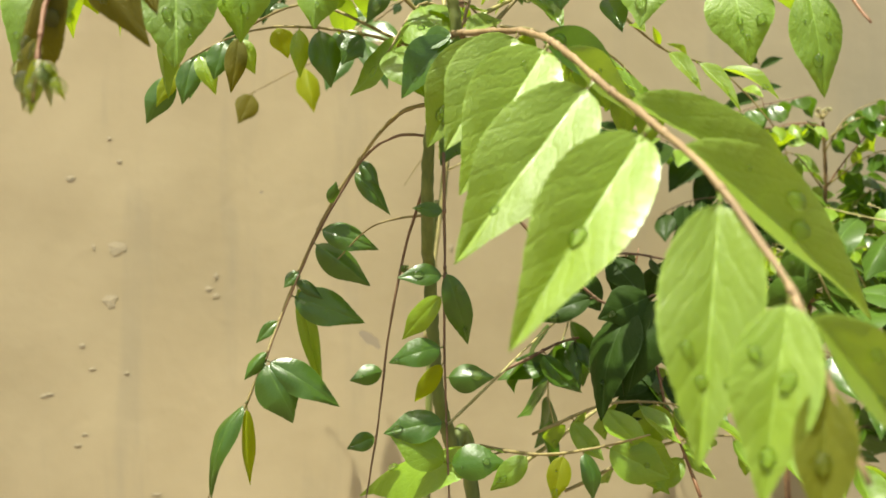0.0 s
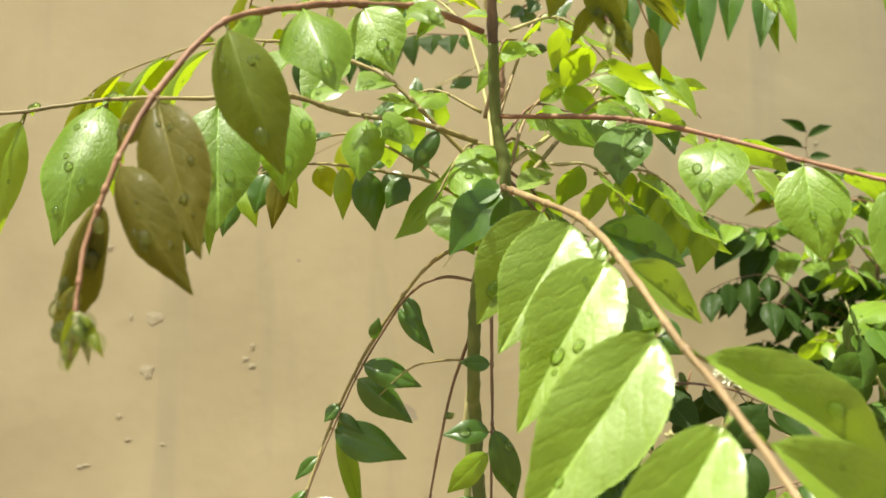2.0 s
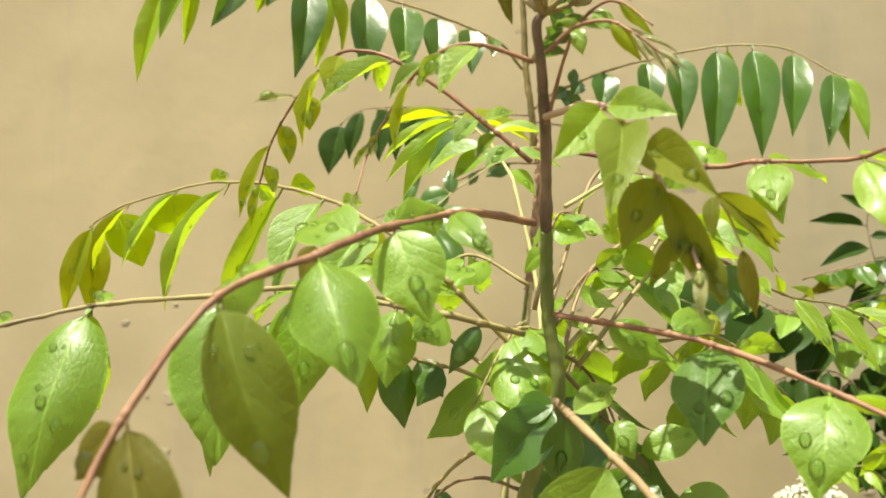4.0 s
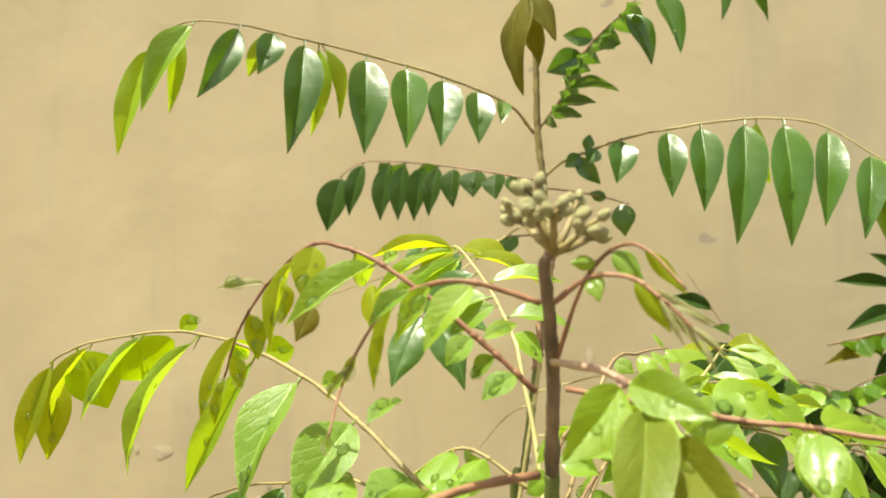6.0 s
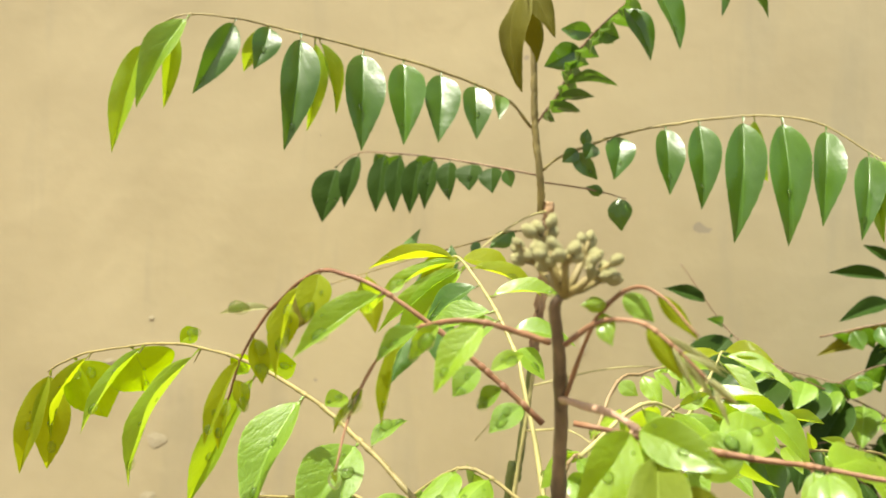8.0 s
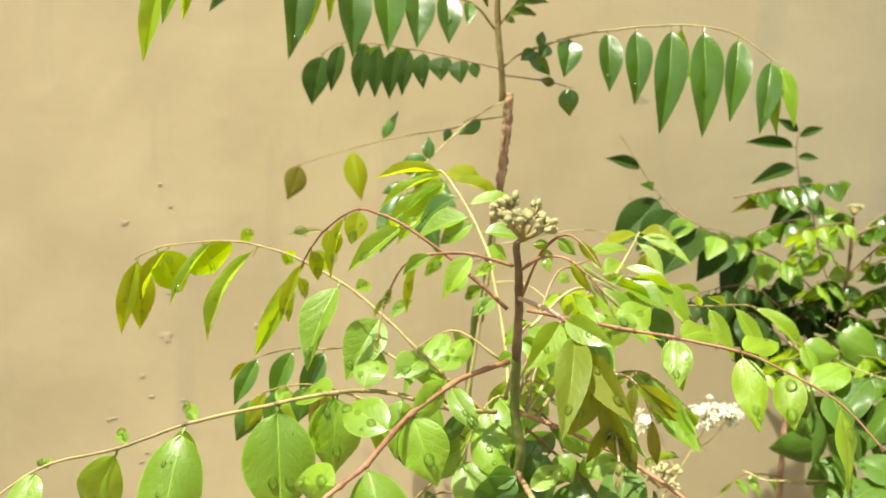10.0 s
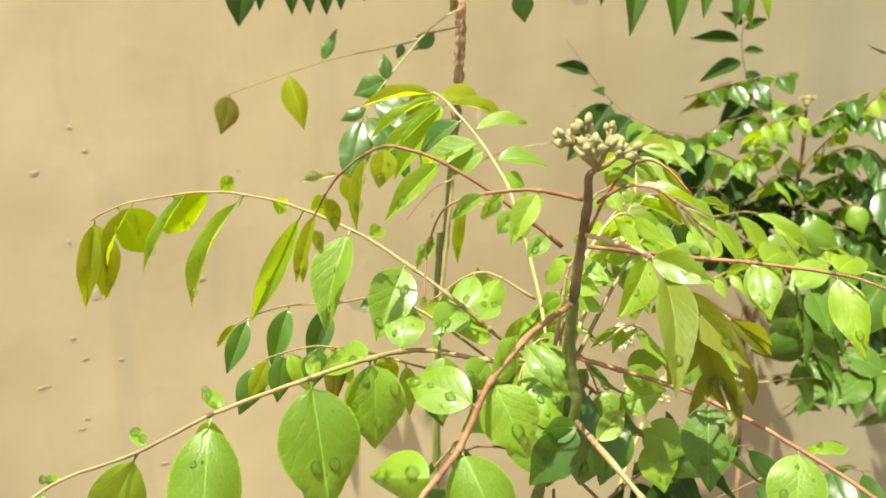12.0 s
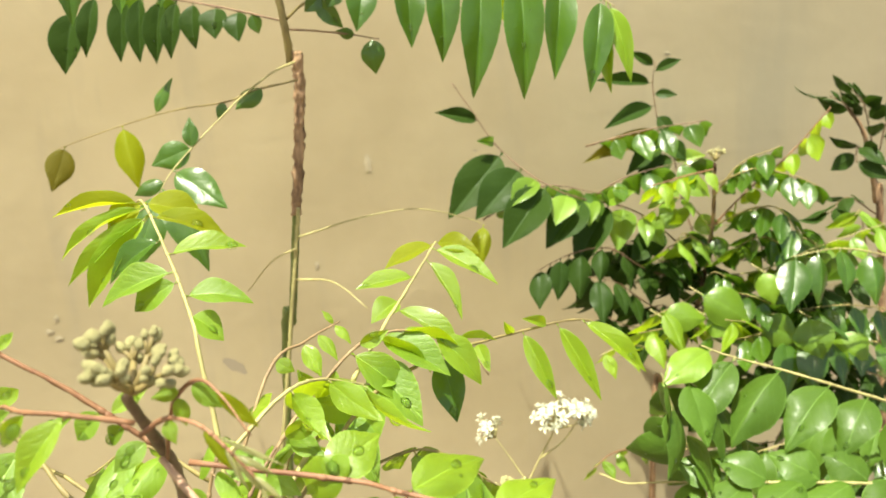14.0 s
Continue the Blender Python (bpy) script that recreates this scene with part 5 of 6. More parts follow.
f = Frond(bush, [(0.2838, 0.8400, 0.8300), (0.3640, 0.8600, 0.8000), (0.4860, 0.8600, 0.7988)], STALK_OLIVE, 1.1, LEAF_DEEP_SHADE, 0)
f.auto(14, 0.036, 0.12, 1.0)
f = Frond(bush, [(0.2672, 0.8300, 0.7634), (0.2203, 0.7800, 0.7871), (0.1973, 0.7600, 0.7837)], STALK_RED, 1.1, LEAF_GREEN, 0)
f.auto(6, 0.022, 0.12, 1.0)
f = Frond(bush, [(0.2673, 0.8300, 0.7578), (0.3955, 0.8400, 0.7564), (0.5108, 0.8400, 0.7611)], STALK_OLIVE, 1.1, LEAF_DEEP_SHADE, 0)
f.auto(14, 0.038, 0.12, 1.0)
f = Frond(bush, [(0.3079, 0.8300, 0.9271), (0.3390, 0.8000, 0.9634), (0.3640, 0.7800, 0.9534)], STALK_OLIVE, 1.1, LEAF_DARK, 0)
f.auto(9, 0.03, 0.12, 1.0)
f = Frond(bush, [(0.2994, 0.8300, 0.8864), (0.3153, 0.7800, 0.9227), (0.3400, 0.7600, 0.9186)], STALK_OLIVE, 1.1, LEAF_DARK, 0)
f.auto(9, 0.032, 0.12, 1.0)
f = Frond(bush, [(0.2972, 0.8300, 0.8761), (0.3053, 0.7600, 0.8920), (0.3244, 0.7400, 0.9033)], STALK_OLIVE, 1.1, LEAF_DARK, 0)
f.auto(8, 0.034, 0.12, 1.0)
f = Frond(bush, [(0.4472, 0.7400, 0.9514), (0.3804, 0.7300, 0.9709), (0.3385, 0.7300, 0.9666)], STALK_LIME, 1.1, LEAF_DARK, 0)
f.auto(9, 0.042, 0.12, 1.0, droop=1.0)
f = Frond(bush, [(0.4867, 0.8000, 0.8871), (0.4134, 0.7900, 0.9044), (0.3347, 0.7800, 0.9023)], STALK_OLIVE, 1.1, LEAF_DARK, 0)
f.auto(12, 0.042, 0.12, 1.0, droop=0.8)
f = Frond(bush, [(0.4779, 0.7800, 0.8650), (0.4058, 0.7700, 0.8827), (0.3370, 0.7600, 0.8903)], STALK_OLIVE, 1.1, LEAF_DARK, 0)
f.auto(12, 0.042, 0.12, 1.0, droop=0.8)
f = Frond(bush, [(0.4940, 0.8000, 0.8143), (0.4227, 0.8000, 0.8445), (0.3251, 0.8000, 0.8551)], STALK_OLIVE, 1.1, LEAF_DEEP_SHADE, 0)
f.auto(14, 0.042, 0.12, 1.0, droop=0.8)
f = Frond(bush, [(0.4889, 0.7800, 0.7551), (0.4089, 0.7800, 0.7760), (0.3019, 0.7800, 0.7876)], STALK_OLIVE, 1.1, LEAF_DARK, 0)
f.auto(14, 0.045, 0.12, 1.0, droop=0.8)
f = Frond(bush, [(0.3012, 0.8000, 1.0076), (0.3242, 0.7800, 1.0239), (0.3514, 0.7700, 1.0200), (0.3695, 0.7600, 1.0123)], STALK_OLIVE, 1.1, LEAF_DARK, 0)
f.auto(9, 0.03, 0.12, 1.0)
f = Frond(bush, [(0.3007, 0.8000, 1.0214), (0.2757, 0.7800, 1.0218), (0.2424, 0.7700, 1.0165)], STALK_RED, 1.1, LEAF_YOUNG, 0)
f.auto(8, 0.026, 0.12, 1.0)
f = Frond(bush, [(0.3057, 0.8200, 0.9697), (0.2731, 0.8000, 0.9997), (0.2389, 0.7900, 0.9851)], STALK_OLIVE, 1.1, LEAF_GREEN, 0)
f.auto(7, 0.03, 0.12, 1.0)
f = Frond(bush, [(0.3040, 0.8300, 0.8966), (0.2475, 0.8000, 0.8899), (0.2121, 0.7900, 0.9054)], STALK_BROWN, 1.1, LEAF_DEEP_SHADE, 0)
f.auto(9, 0.034, 0.12, 1.0)
f = Frond(bush, [(0.3019, 0.8300, 0.8863), (0.2553, 0.7600, 0.9043), (0.2281, 0.7400, 0.9086)], STALK_OLIVE, 1.1, LEAF_YOUNG, 0)
f.auto(6, 0.034, 0.12, 1.0)
near = plant_root("curry_plant", (0.36, 0.64, 0.0), "leafy curry leaf plant with broad dull green leaflets")
stem(near, [(0.36, 0.64, 0.0), (0.37, 0.64, 0.5), (0.4065, 0.6400, 0.8071), (0.3906, 0.6500, 0.9457)], 5.0, 2.0, BARK)
f = Frond(near, [(0.3854, 0.6300, 0.8879), (0.3262, 0.6236, 0.9114), (0.2998, 0.6284, 0.9199), (0.2615, 0.6350, 0.9307), (0.2444, 0.6400, 0.9368)], STALK_LIME, 1.5, LEAF_BROAD, 2)  # frond with broad leaflets
f(0.719, -39, -29, -36, 25.8, 22, LEAF_BROAD)
f(0.542, -43, -30, -37, 29.6, 25, LEAF_BROAD)
f(0.260, -40, -28, -31, 29.5, 37, LEAF_BROAD)
f(0.135, -28, -28, -31, 27.6, 45, LEAF_BROAD)
f(0.896, -38, -24, -14, 23.4, 8, LEAF_GREEN)
f(0.010, -28, -29, -35, 28.0, 48, LEAF_BROAD)
f = Frond(near, [(0.3712, 0.5850, 0.8578), (0.3212, 0.5850, 0.8635), (0.2682, 0.5851, 0.8672), (0.2247, 0.6157, 0.8524), (0.1950, 0.6300, 0.8453), (0.1780, 0.6400, 0.8479)], STALK_LIME, 1.5, LEAF_BROAD, 2)  # frond with broad leaflets
f(0.483, -28, 15, 8, 24.3, -103, LEAF_BROAD)
f(0.383, -29, 16, 10, 24.6, -163, LEAF_BROAD)
f(0.258, -30, 16, 12, 26.4, 163, LEAF_BROAD)
f(0.142, -24, 17, 14, 26.5, 171, LEAF_BROAD)
f(0.542, -17, -19, -13, 19.1, -19, LEAF_BROAD)
f(0.425, -36, -19, -14, 23.8, -21, LEAF_BROAD)
f(0.300, -38, -19, -14, 25.2, 26, LEAF_BROAD)
f(0.183, -42, -19, -15, 25.3, 22, LEAF_BROAD)
f(0.042, -43, -18, -13, 25.4, 22, LEAF_BROAD)
f = Frond(near, [(0.3986, 0.6400, 0.8076), (0.3842, 0.6800, 0.8351), (0.3514, 0.7000, 0.8336), (0.3132, 0.7100, 0.8188)], STALK_LIME, 1.3, LEAF_BROAD, 2)
f.auto(9, 0.042, 0.1, 1, droop=0.9, wide=0.55)
f = Frond(near, [(0.3923, 0.6500, 0.8460), (0.3720, 0.6600, 0.8637), (0.3452, 0.6800, 0.8599)], STALK_LIME, 1.3, LEAF_BROAD, 2)
f.auto(7, 0.045, 0.1, 1, droop=0.9, wide=0.55)
f = Frond(near, [(0.2520, 0.6200, 0.8391), (0.2233, 0.6000, 0.8922), (0.2080, 0.6000, 0.9367)], STALK_LIME, 1.3, LEAF_BROAD, 2)
f.auto(9, 0.045, 0.1, 1, droop=0.9, wide=0.55)
f = Frond(near, [(0.2811, 0.6400, 0.8599), (0.2537, 0.6300, 0.8994), (0.2289, 0.6200, 0.9227)], STALK_LIME, 1.3, LEAF_BROAD, 2)
f.auto(9, 0.045, 0.1, 1, droop=0.9, wide=0.55)
shrub = plant_root("garden_shrub", (0.475, 0.88, 0.0), "dark shrub with small stiff whorled leaves by the wall", "shrub")
stem(shrub, [(0.5767, 0.8800, 0.0000), (0.4880, 0.8800, 0.8918), (0.4758, 0.8800, 0.9725), (0.4609, 0.8800, 1.0295), (0.4437, 0.8800, 1.0551)], 4.0, 1.4, BARK)
f = Frond(shrub, [(0.4609, 0.8800, 1.0295), (0.4390, 0.8700, 1.0565), (0.4212, 0.8650, 1.0675)], STALK_BROWN, 1.1, LEAF_DEEP_SHADE, 0)
f.auto(8, 0.03, 0.3, 1, droop=0.1, side=0.7, forward=0.5)
f = Frond(shrub, [(0.4693, 0.8800, 1.0190), (0.4539, 0.8700, 1.0558), (0.4428, 0.8700, 1.0709)], STALK_BROWN, 1.1, LEAF_DEEP_SHADE, 0)
f.auto(8, 0.03, 0.3, 1, droop=0.1, side=0.7, forward=0.5)
f = Frond(shrub, [(0.4736, 0.8800, 0.9985), (0.4740, 0.8700, 1.0402), (0.4877, 0.8700, 1.0640)], STALK_BROWN, 1.1, LEAF_DEEP_SHADE, 0)
f.auto(8, 0.03, 0.3, 1, droop=0.1, side=0.7, forward=0.5)
f = Frond(shrub, [(0.4782, 0.8800, 0.9567), (0.4451, 0.8700, 0.9762), (0.4238, 0.8600, 0.9641)], STALK_BROWN, 1.1, LEAF_DEEP_SHADE, 0)
f.auto(6, 0.03, 0.3, 1, droop=0.1, side=0.7, forward=0.5)
f = Frond(shrub, [(0.4775, 0.8800, 0.9828), (0.4517, 0.8700, 1.0214), (0.4455, 0.8600, 1.0085)], STALK_BROWN, 1.1, LEAF_DEEP_SHADE, 0)
f.auto(5, 0.03, 0.3, 1, droop=0.1, side=0.7, forward=0.5)
f = Frond(main, [(0.0040, 0.3450, 0.9850), (0.0138, 0.3700, 1.0160), (0.0329, 0.4000, 1.0332), (0.0473, 0.4100, 1.0415), (0.0638, 0.4150, 1.0409), (0.0814, 0.4200, 1.0325), (0.0906, 0.4200, 1.0195)], STALK_TAN, 1, LEAF_YOUNG, 1, 1)  # arching yellow green frond
f(0.396, 23, -3, -21, 13.5, 171)
f(0.486, 22, -2, -15, 11.9, 90)
f(0.590, 27, 4, -15, 13.8, 87)
f(0.715, 19, -3, -20, 12.4, 179)
f(0.340, -4, -2, -13, 6.1, -127)
f(0.431, 12, 1, 5, 5.6, -117)
f(0.264, 19, 3, -8, 11.9, -117)
f(0.194, 12, 1, 7, 7.6, -101)
f(0.799, 16, 2, -2, 7.0, -146)
f(0.285, -7, -1, 8, 6.0, -58)
# the dense mass of the bush
f = Frond(bush, [(0.3730, 0.8662, 0.8943), (0.3642, 0.8512, 0.9128), (0.3562, 0.8362, 0.9179)], STALK_OLIVE, 0.9, LEAF_DARK, 0)
f.auto(8, 0.03, 0.1, 1, droop=0.6, side=0.7, forward=0.3)
f = Frond(bush, [(0.3154, 0.8515, 0.9061), (0.2918, 0.8365, 0.9369), (0.2697, 0.8215, 0.9404)], STALK_OLIVE, 0.9, LEAF_DARK, 0)
f.auto(8, 0.03, 0.1, 1, droop=0.6, side=0.7, forward=0.3)
f = Frond(bush, [(0.3856, 0.8517, 0.8700), (0.4006, 0.8367, 0.8855), (0.4153, 0.8217, 0.8903)], STALK_OLIVE, 0.9, LEAF_GREEN, 0)
f.auto(8, 0.03, 0.1, 1, droop=0.6, side=0.7, forward=0.3)
f = Frond(bush, [(0.3893, 0.8232, 0.8850), (0.3677, 0.8082, 0.9171), (0.3485, 0.7932, 0.9208)], STALK_OLIVE, 0.9, LEAF_DARK, 0)
f.auto(8, 0.03, 0.1, 1, droop=0.6, side=0.7, forward=0.3)
f = Frond(bush, [(0.4279, 0.8495, 0.9164), (0.4204, 0.8345, 0.9387), (0.4142, 0.8195, 0.9424)], STALK_BROWN, 0.9, LEAF_DARK, 0)
f.auto(8, 0.03, 0.1, 1, droop=0.6, side=0.7, forward=0.3)
f = Frond(bush, [(0.2804, 0.8527, 0.9431), (0.2979, 0.8377, 0.9560), (0.3147, 0.8227, 0.9595)], STALK_OLIVE, 0.9, LEAF_DARK, 0)
f.auto(8, 0.03, 0.1, 1, droop=0.6, side=0.7, forward=0.3)
f = Frond(bush, [(0.4061, 0.8315, 0.9239), (0.3777, 0.8165, 0.9483), (0.3515, 0.8015, 0.9528)], STALK_OLIVE, 0.9, LEAF_DARK, 0)
f.auto(8, 0.03, 0.1, 1, droop=0.6, side=0.7, forward=0.3)
f = Frond(bush, [(0.3537, 0.8393, 0.8800), (0.3618, 0.8243, 0.9162), (0.3709, 0.8093, 0.9174)], STALK_OLIVE, 0.9, LEAF_DARK, 0)
f.auto(8, 0.03, 0.1, 1, droop=0.6, side=0.7, forward=0.3)
f = Frond(bush, [(0.4493, 0.8388, 0.9410), (0.4348, 0.8238, 0.9743), (0.4232, 0.8088, 0.9757)], STALK_OLIVE, 0.9, LEAF_GREEN, 0)
f.auto(8, 0.03, 0.1, 1, droop=0.6, side=0.7, forward=0.3)
f = Frond(bush, [(0.4158, 0.8244, 0.9292), (0.3864, 0.8094, 0.9565), (0.3596, 0.7944, 0.9603)], STALK_OLIVE, 0.9, LEAF_DARK, 0)
f.auto(8, 0.03, 0.1, 1, droop=0.6, side=0.7, forward=0.3)
f = Frond(bush, [(0.2967, 0.8205, 0.9012), (0.3038, 0.8055, 0.9324), (0.3113, 0.7905, 0.9343)], STALK_OLIVE, 0.9, LEAF_DARK, 0)
f.auto(8, 0.03, 0.1, 1, droop=0.6, side=0.7, forward=0.3)
f = Frond(bush, [(0.3666, 0.8566, 0.9289), (0.3560, 0.8416, 0.9565), (0.3469, 0.8266, 0.9591)], STALK_BROWN, 0.9, LEAF_DARK, 0)
f.auto(8, 0.03, 0.1, 1, droop=0.6, side=0.7, forward=0.3)
f = Frond(bush, [(0.3527, 0.8335, 0.9344), (0.3380, 0.8185, 0.9512), (0.3241, 0.8035, 0.9561)], STALK_OLIVE, 0.9, LEAF_GREEN, 0)
f.auto(8, 0.03, 0.1, 1, droop=0.6, side=0.7, forward=0.3)
f = Frond(bush, [(0.3169, 0.8501, 0.8652), (0.2937, 0.8351, 0.8824), (0.2716, 0.8201, 0.8894)], STALK_OLIVE, 0.9, LEAF_GREEN, 0)
f.auto(8, 0.03, 0.1, 1, droop=0.6, side=0.7, forward=0.3)
f = Frond(bush, [(0.3624, 0.8505, 0.9457), (0.3501, 0.8355, 0.9791), (0.3397, 0.8205, 0.9804)], STALK_OLIVE, 0.9, LEAF_DARK, 0)
f.auto(8, 0.03, 0.1, 1, droop=0.6, side=0.7, forward=0.3)
f = Frond(bush, [(0.3902, 0.8501, 0.9252), (0.3875, 0.8351, 0.9577), (0.3865, 0.8201, 0.9591)], STALK_BROWN, 0.9, LEAF_DARK, 0)
f.auto(8, 0.03, 0.1, 1, droop=0.6, side=0.7, forward=0.3)
f = Frond(bush, [(0.4545, 0.8270, 0.8628), (0.4304, 0.8120, 0.8816), (0.4080, 0.7970, 0.8884)], STALK_OLIVE, 0.9, LEAF_DARK, 0)
f.auto(8, 0.038, 0.1, 1, droop=0.6, side=0.7, forward=0.3)
f = Frond(bush, [(0.4445, 0.8440, 0.8527), (0.4225, 0.8290, 0.8708), (0.4018, 0.8140, 0.8778)], STALK_BROWN, 0.9, LEAF_DARK, 0)
f.auto(8, 0.038, 0.1, 1, droop=0.6, side=0.7, forward=0.3)
f = Frond(bush, [(0.4086, 0.8073, 0.8221), (0.4002, 0.7923, 0.8552), (0.3938, 0.7773, 0.8596)], STALK_BROWN, 0.9, LEAF_DEEP_SHADE, 0)
f.auto(8, 0.038, 0.1, 1, droop=0.6, side=0.7, forward=0.3)
f = Frond(bush, [(0.3659, 0.8418, 0.7311), (0.3603, 0.8268, 0.7523), (0.3553, 0.8118, 0.7608)], STALK_OLIVE, 0.9, LEAF_DARK, 0)
f.auto(8, 0.038, 0.1, 1, droop=0.6, side=0.7, forward=0.3)
f = Frond(bush, [(0.3403, 0.8457, 0.7977), (0.3390, 0.8307, 0.8316), (0.3387, 0.8157, 0.8358)], STALK_OLIVE, 0.9, LEAF_DARK, 0)
f.auto(8, 0.038, 0.1, 1, droop=0.6, side=0.7, forward=0.3)
f = Frond(bush, [(0.4398, 0.8288, 0.8749), (0.4109, 0.8138, 0.9091), (0.3851, 0.7988, 0.9130)], STALK_BROWN, 0.9, LEAF_DEEP_SHADE, 0)
f.auto(8, 0.038, 0.1, 1, droop=0.6, side=0.7, forward=0.3)
f = Frond(bush, [(0.4025, 0.8065, 0.7198), (0.4124, 0.7915, 0.7390), (0.4222, 0.7765, 0.7475)], STALK_OLIVE, 0.9, LEAF_DEEP_SHADE, 0)
f.auto(8, 0.038, 0.1, 1, droop=0.6, side=0.7, forward=0.3)
f = Frond(bush, [(0.4252, 0.8332, 0.7125), (0.4266, 0.8182, 0.7329), (0.4284, 0.8032, 0.7416)], STALK_OLIVE, 0.9, LEAF_DARK, 0)
f.auto(8, 0.038, 0.1, 1, droop=0.6, side=0.7, forward=0.3)
f = Frond(bush, [(0.4022, 0.8047, 0.8846), (0.3869, 0.7897, 0.9003), (0.3725, 0.7747, 0.9068)], STALK_OLIVE, 0.9, LEAF_DARK, 0)
f.auto(8, 0.038, 0.1, 1, droop=0.6, side=0.7, forward=0.3)
f = Frond(bush, [(0.3801, 0.8031, 0.8351), (0.3820, 0.7881, 0.8698), (0.3853, 0.7731, 0.8730)], STALK_BROWN, 0.9, LEAF_DARK, 0)
f.auto(8, 0.038, 0.1, 1, droop=0.6, side=0.7, forward=0.3)
f = Frond(bush, [(0.3910, 0.8631, 0.7460), (0.4038, 0.8481, 0.7872), (0.4180, 0.8331, 0.7902)], STALK_BROWN, 0.9, LEAF_DARK, 0)
f.auto(8, 0.038, 0.1, 1, droop=0.6, side=0.7, forward=0.3)
f = Frond(bush, [(0.4150, 0.8268, 0.7747), (0.3839, 0.8118, 0.8154), (0.3560, 0.7968, 0.8210)], STALK_OLIVE, 0.9, LEAF_DARK, 0)
f.auto(8, 0.038, 0.1, 1, droop=0.6, side=0.7, forward=0.3)
f = Frond(bush, [(0.4495, 0.8616, 0.6802), (0.4328, 0.8466, 0.7032), (0.4175, 0.8316, 0.7131)], STALK_BROWN, 0.9, LEAF_DARK, 0)
f.auto(8, 0.038, 0.1, 1, droop=0.6, side=0.7, forward=0.3)
f = Frond(bush, [(0.3844, 0.8059, 0.7470), (0.3557, 0.7909, 0.7764), (0.3293, 0.7759, 0.7849)], STALK_BROWN, 0.9, LEAF_DARK, 0)
f.auto(8, 0.038, 0.1, 1, droop=0.6, side=0.7, forward=0.3)
f = Frond(bush, [(0.3119, 0.8079, 0.7275), (0.3131, 0.7929, 0.7585), (0.3149, 0.7779, 0.7653)], STALK_OLIVE, 0.9, LEAF_DARK, 0)
f.auto(8, 0.038, 0.1, 1, droop=0.6, side=0.7, forward=0.3)
f = Frond(bush, [(0.3797, 0.8428, 0.8595), (0.3580, 0.8278, 0.8785), (0.3376, 0.8128, 0.8852)], STALK_BROWN, 0.9, LEAF_DARK, 0)
f.auto(8, 0.038, 0.1, 1, droop=0.6, side=0.7, forward=0.3)
f = Frond(bush, [(0.3977, 0.8283, 0.8463), (0.3763, 0.8133, 0.8758), (0.3569, 0.7983, 0.8810)], STALK_OLIVE, 0.9, LEAF_DARK, 0)
f.auto(8, 0.038, 0.1, 1, droop=0.6, side=0.7, forward=0.3)
f = Frond(bush, [(0.4744, 0.8408, 0.8103), (0.4505, 0.8258, 0.8480), (0.4300, 0.8108, 0.8525)], STALK_BROWN, 0.9, LEAF_DARK, 0)
f.auto(8, 0.038, 0.1, 1, droop=0.6, side=0.7, forward=0.3)
# near-black twigs fill the bush's dark gaps: shade painted as leaf colour
f = Frond(bush, [(0.3083, 0.8684, 0.8751), (0.3234, 0.8534, 0.9059), (0.3386, 0.8384, 0.9078)], STALK_OLIVE, 0.9, LEAF_DEEP_SHADE, 0)
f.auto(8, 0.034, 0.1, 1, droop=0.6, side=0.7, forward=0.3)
f = Frond(bush, [(0.2271, 0.8770, 0.9175), (0.2390, 0.8620, 0.9449), (0.2504, 0.8470, 0.9467)], STALK_BROWN, 0.9, LEAF_DEEP_SHADE, 0)
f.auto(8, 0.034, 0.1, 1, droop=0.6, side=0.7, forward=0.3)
f = Frond(bush, [(0.2905, 0.8737, 0.8888), (0.2913, 0.8587, 0.9190), (0.2926, 0.8437, 0.9215)], STALK_OLIVE, 0.9, LEAF_DEEP_SHADE, 0)
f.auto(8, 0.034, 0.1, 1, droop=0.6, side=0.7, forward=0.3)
f = Frond(bush, [(0.2438, 0.8671, 0.9051), (0.2304, 0.8521, 0.9346), (0.2176, 0.8371, 0.9378)], STALK_OLIVE, 0.9, LEAF_DEEP_SHADE, 0)
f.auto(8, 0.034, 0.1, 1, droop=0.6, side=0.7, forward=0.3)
f = Frond(bush, [(0.2789, 0.8476, 0.9305), (0.2859, 0.8326, 0.9595), (0.2931, 0.8176, 0.9610)], STALK_OLIVE, 0.9, LEAF_DEEP_SHADE, 0)
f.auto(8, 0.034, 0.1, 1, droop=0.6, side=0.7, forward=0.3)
f = Frond(bush, [(0.2969, 0.8446, 0.8697), (0.2744, 0.8296, 0.8966), (0.2533, 0.8146, 0.9017)], STALK_BROWN, 0.9, LEAF_DEEP_SHADE, 0)
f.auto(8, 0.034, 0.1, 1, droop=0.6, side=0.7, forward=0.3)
f = Frond(bush, [(0.3149, 0.8480, 0.8994), (0.3080, 0.8330, 0.9321), (0.3021, 0.8180, 0.9344)], STALK_OLIVE, 0.9, LEAF_DEEP_SHADE, 0)
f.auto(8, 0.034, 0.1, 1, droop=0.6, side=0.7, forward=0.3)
f = Frond(bush, [(0.2900, 0.8414, 0.9184), (0.2732, 0.8264, 0.9382), (0.2574, 0.8114, 0.9431)], STALK_OLIVE, 0.9, LEAF_DEEP_SHADE, 0)
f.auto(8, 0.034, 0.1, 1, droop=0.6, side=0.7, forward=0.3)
f = Frond(bush, [(0.2594, 0.8762, 0.8813), (0.2366, 0.8612, 0.8994), (0.2147, 0.8462, 0.9057)], STALK_BROWN, 0.9, LEAF_DEEP_SHADE, 0)
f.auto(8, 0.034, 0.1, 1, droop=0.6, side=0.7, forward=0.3)
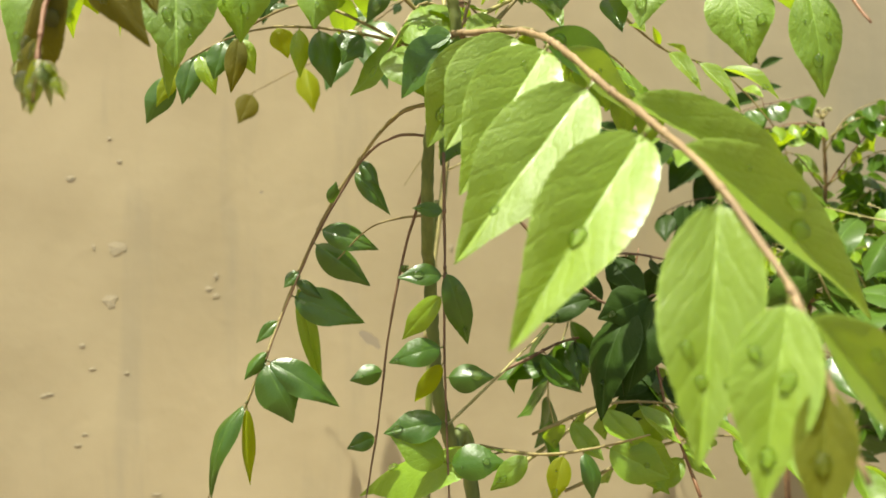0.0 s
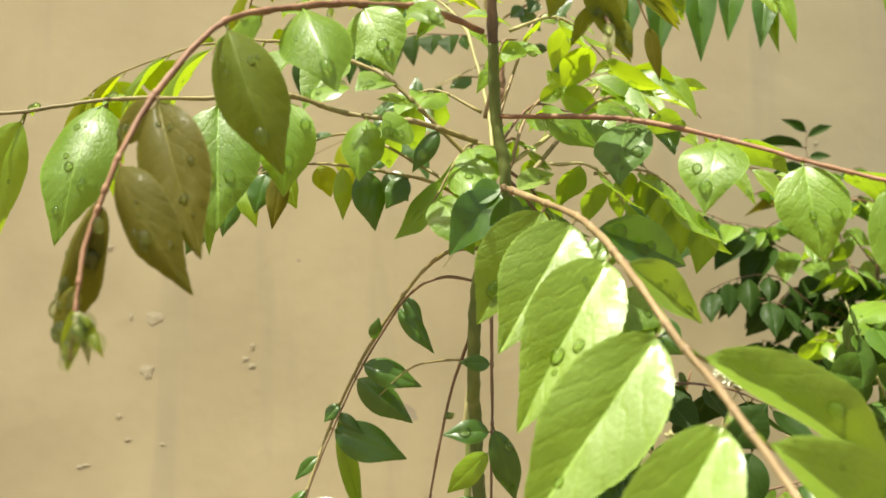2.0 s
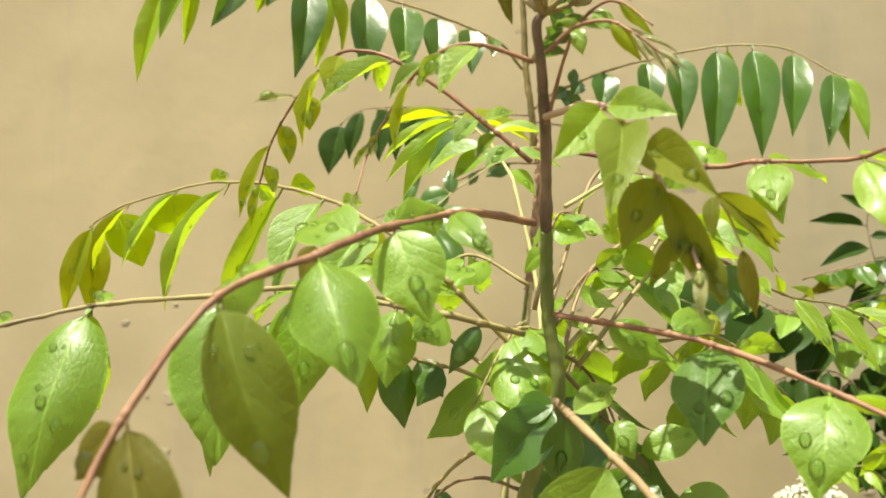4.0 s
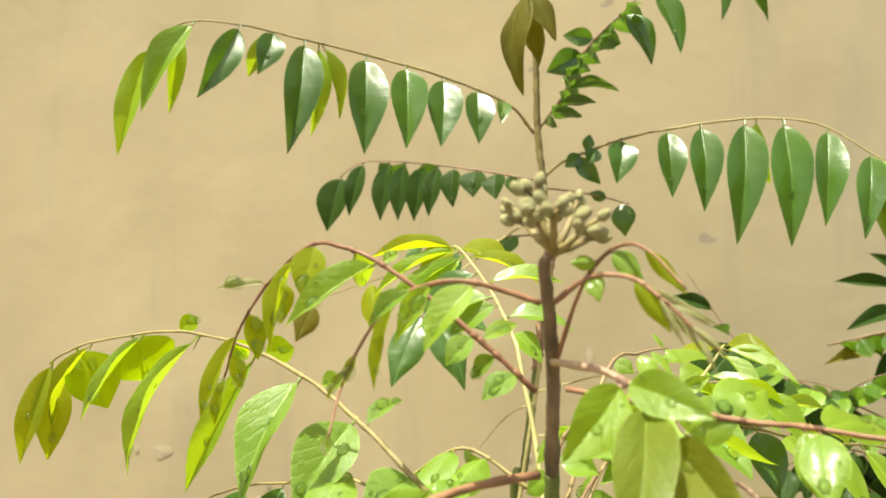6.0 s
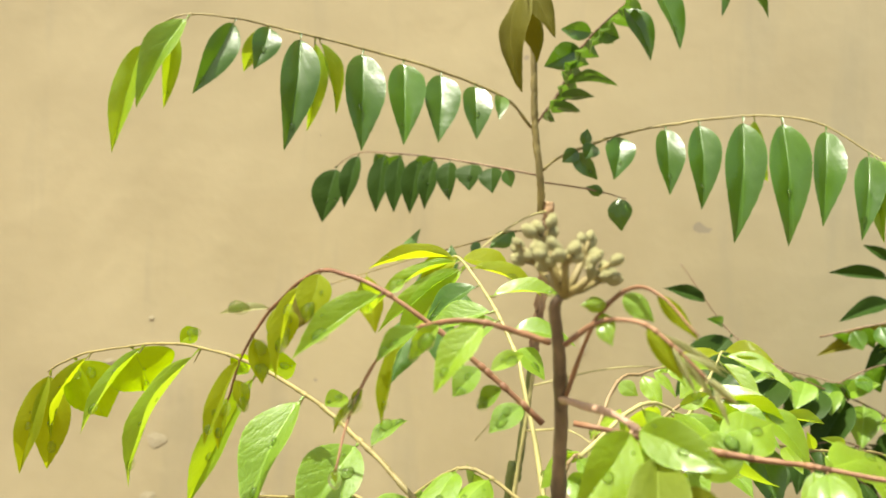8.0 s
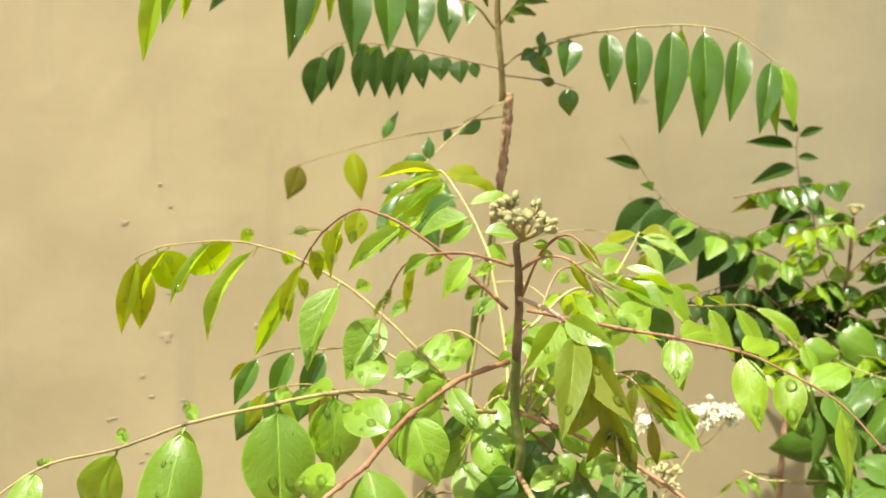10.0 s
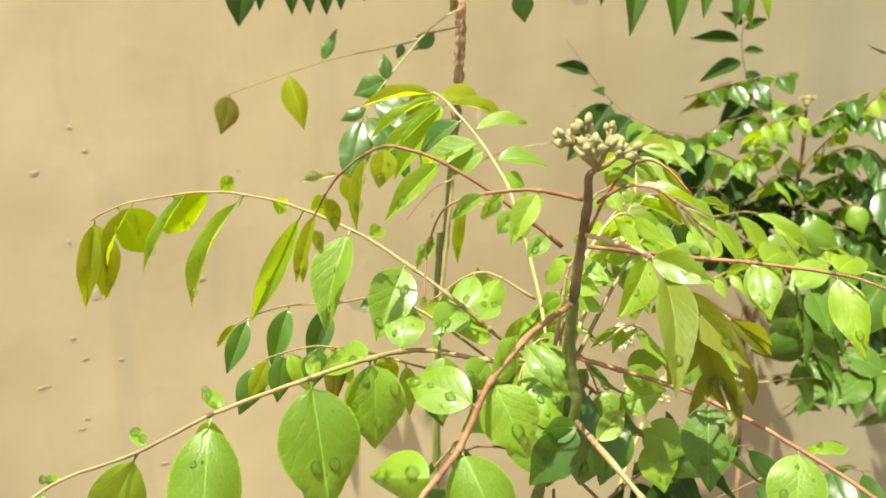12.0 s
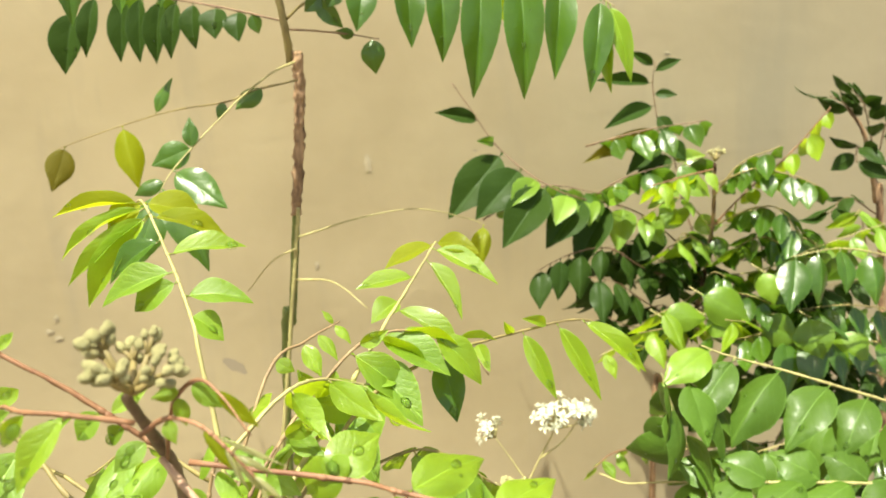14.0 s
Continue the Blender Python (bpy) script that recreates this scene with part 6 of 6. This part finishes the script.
f = Frond(bush, [(0.2266, 0.8650, 0.9230), (0.2417, 0.8500, 0.9500), (0.2562, 0.8350, 0.9516)], STALK_BROWN, 0.9, LEAF_DEEP_SHADE, 0)
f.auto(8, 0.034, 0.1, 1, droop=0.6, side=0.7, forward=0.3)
f = Frond(bush, [(0.2442, 0.7700, 0.9165), (0.2520, 0.7650, 0.9121), (0.2547, 0.7650, 0.9110)], STALK_LIME, 0.9, LEAF_GREEN, 0)
f(0.500, 36, -1, -2, 22.6, 23)
f = Frond(bush, [(0.2754, 0.7700, 0.9338), (0.2830, 0.7650, 0.9294), (0.2857, 0.7650, 0.9283)], STALK_LIME, 0.9, LEAF_GREEN, 0)
f(0.500, 39, -7, -23, 29.9, 93)
f = Frond(bush, [(0.2805, 0.7700, 0.9146), (0.2881, 0.7650, 0.9102), (0.2909, 0.7650, 0.9091)], STALK_LIME, 0.9, LEAF_GREEN, 0)
f(0.500, 20, -10, -12, 22.6, 163)
f = Frond(bush, [(0.3217, 0.7700, 0.9076), (0.3292, 0.7650, 0.9032), (0.3320, 0.7650, 0.9021)], STALK_LIME, 0.9, LEAF_GREEN, 0)
f(0.500, 35, -5, -15, 26.5, 61)
f = Frond(bush, [(0.3626, 0.7700, 0.9102), (0.3699, 0.7650, 0.9058), (0.3727, 0.7650, 0.9047)], STALK_LIME, 0.9, LEAF_GREEN, 0)
f(0.500, 4, -17, -32, 30.3, -167)
f = Frond(bush, [(0.3865, 0.7700, 0.8944), (0.3938, 0.7650, 0.8901), (0.3966, 0.7650, 0.8890)], STALK_LIME, 0.9, LEAF_GREEN, 0)
f(0.500, 18, -15, -24, 30.4, -170)
f = Frond(bush, [(0.3242, 0.7700, 0.9499), (0.3315, 0.7650, 0.9454), (0.3343, 0.7650, 0.9444)], STALK_LIME, 0.9, LEAF_GREEN, 0)
f(0.500, 7, -13, -24, 18.6, -169)
f = Frond(main, [(0.0006, 0.3500, 0.9890), (0.0223, 0.3700, 0.9635), (0.0439, 0.3850, 0.9383), (0.0642, 0.3900, 0.9226)], STALK_BROWN, 1, LEAF_GREEN, 3)
f(0.306, 9, -7, -11, 12.8, -99)
f(0.458, 24, 1, 7, 12.7, -55)
f(0.667, 24, -4, -11, 19.7, -74)
f(0.778, 4, -12, -22, 17.7, -133)
f(0.181, -13, -10, -18, 14.1, -124, LEAF_DARK)
f(0.278, -25, -18, -34, 24.6, -125, LEAF_DARK)
f(0.528, -14, -14, -26, 19.3, -125, LEAF_DARK)
f(0.875, 15, -10, -14, 17.8, -115, LEAF_DARK)
# shaded twigs on the near side of the bush
f = Frond(bush, [(0.1901, 0.8300, 0.9802), (0.2321, 0.8200, 1.0132), (0.2985, 0.8100, 1.0300)], STALK_BROWN, 1, LEAF_DARK, 0)
f.auto(9, 0.034, 0.1, 1, droop=0.6)
f = Frond(bush, [(0.1174, 0.8300, 0.9817), (0.1654, 0.8200, 1.0099), (0.2148, 0.8100, 1.0033)], STALK_BROWN, 1, LEAF_DARK, 0)
f.auto(9, 0.034, 0.1, 1, droop=0.6)
f = Frond(bush, [(0.2071, 0.8500, 1.0363), (0.2539, 0.8400, 1.0491), (0.3035, 0.8300, 1.0564)], STALK_BROWN, 1, LEAF_DARK, 0)
f.auto(9, 0.034, 0.1, 1, droop=0.6)
for fr in FRONDS:
    fr.done()
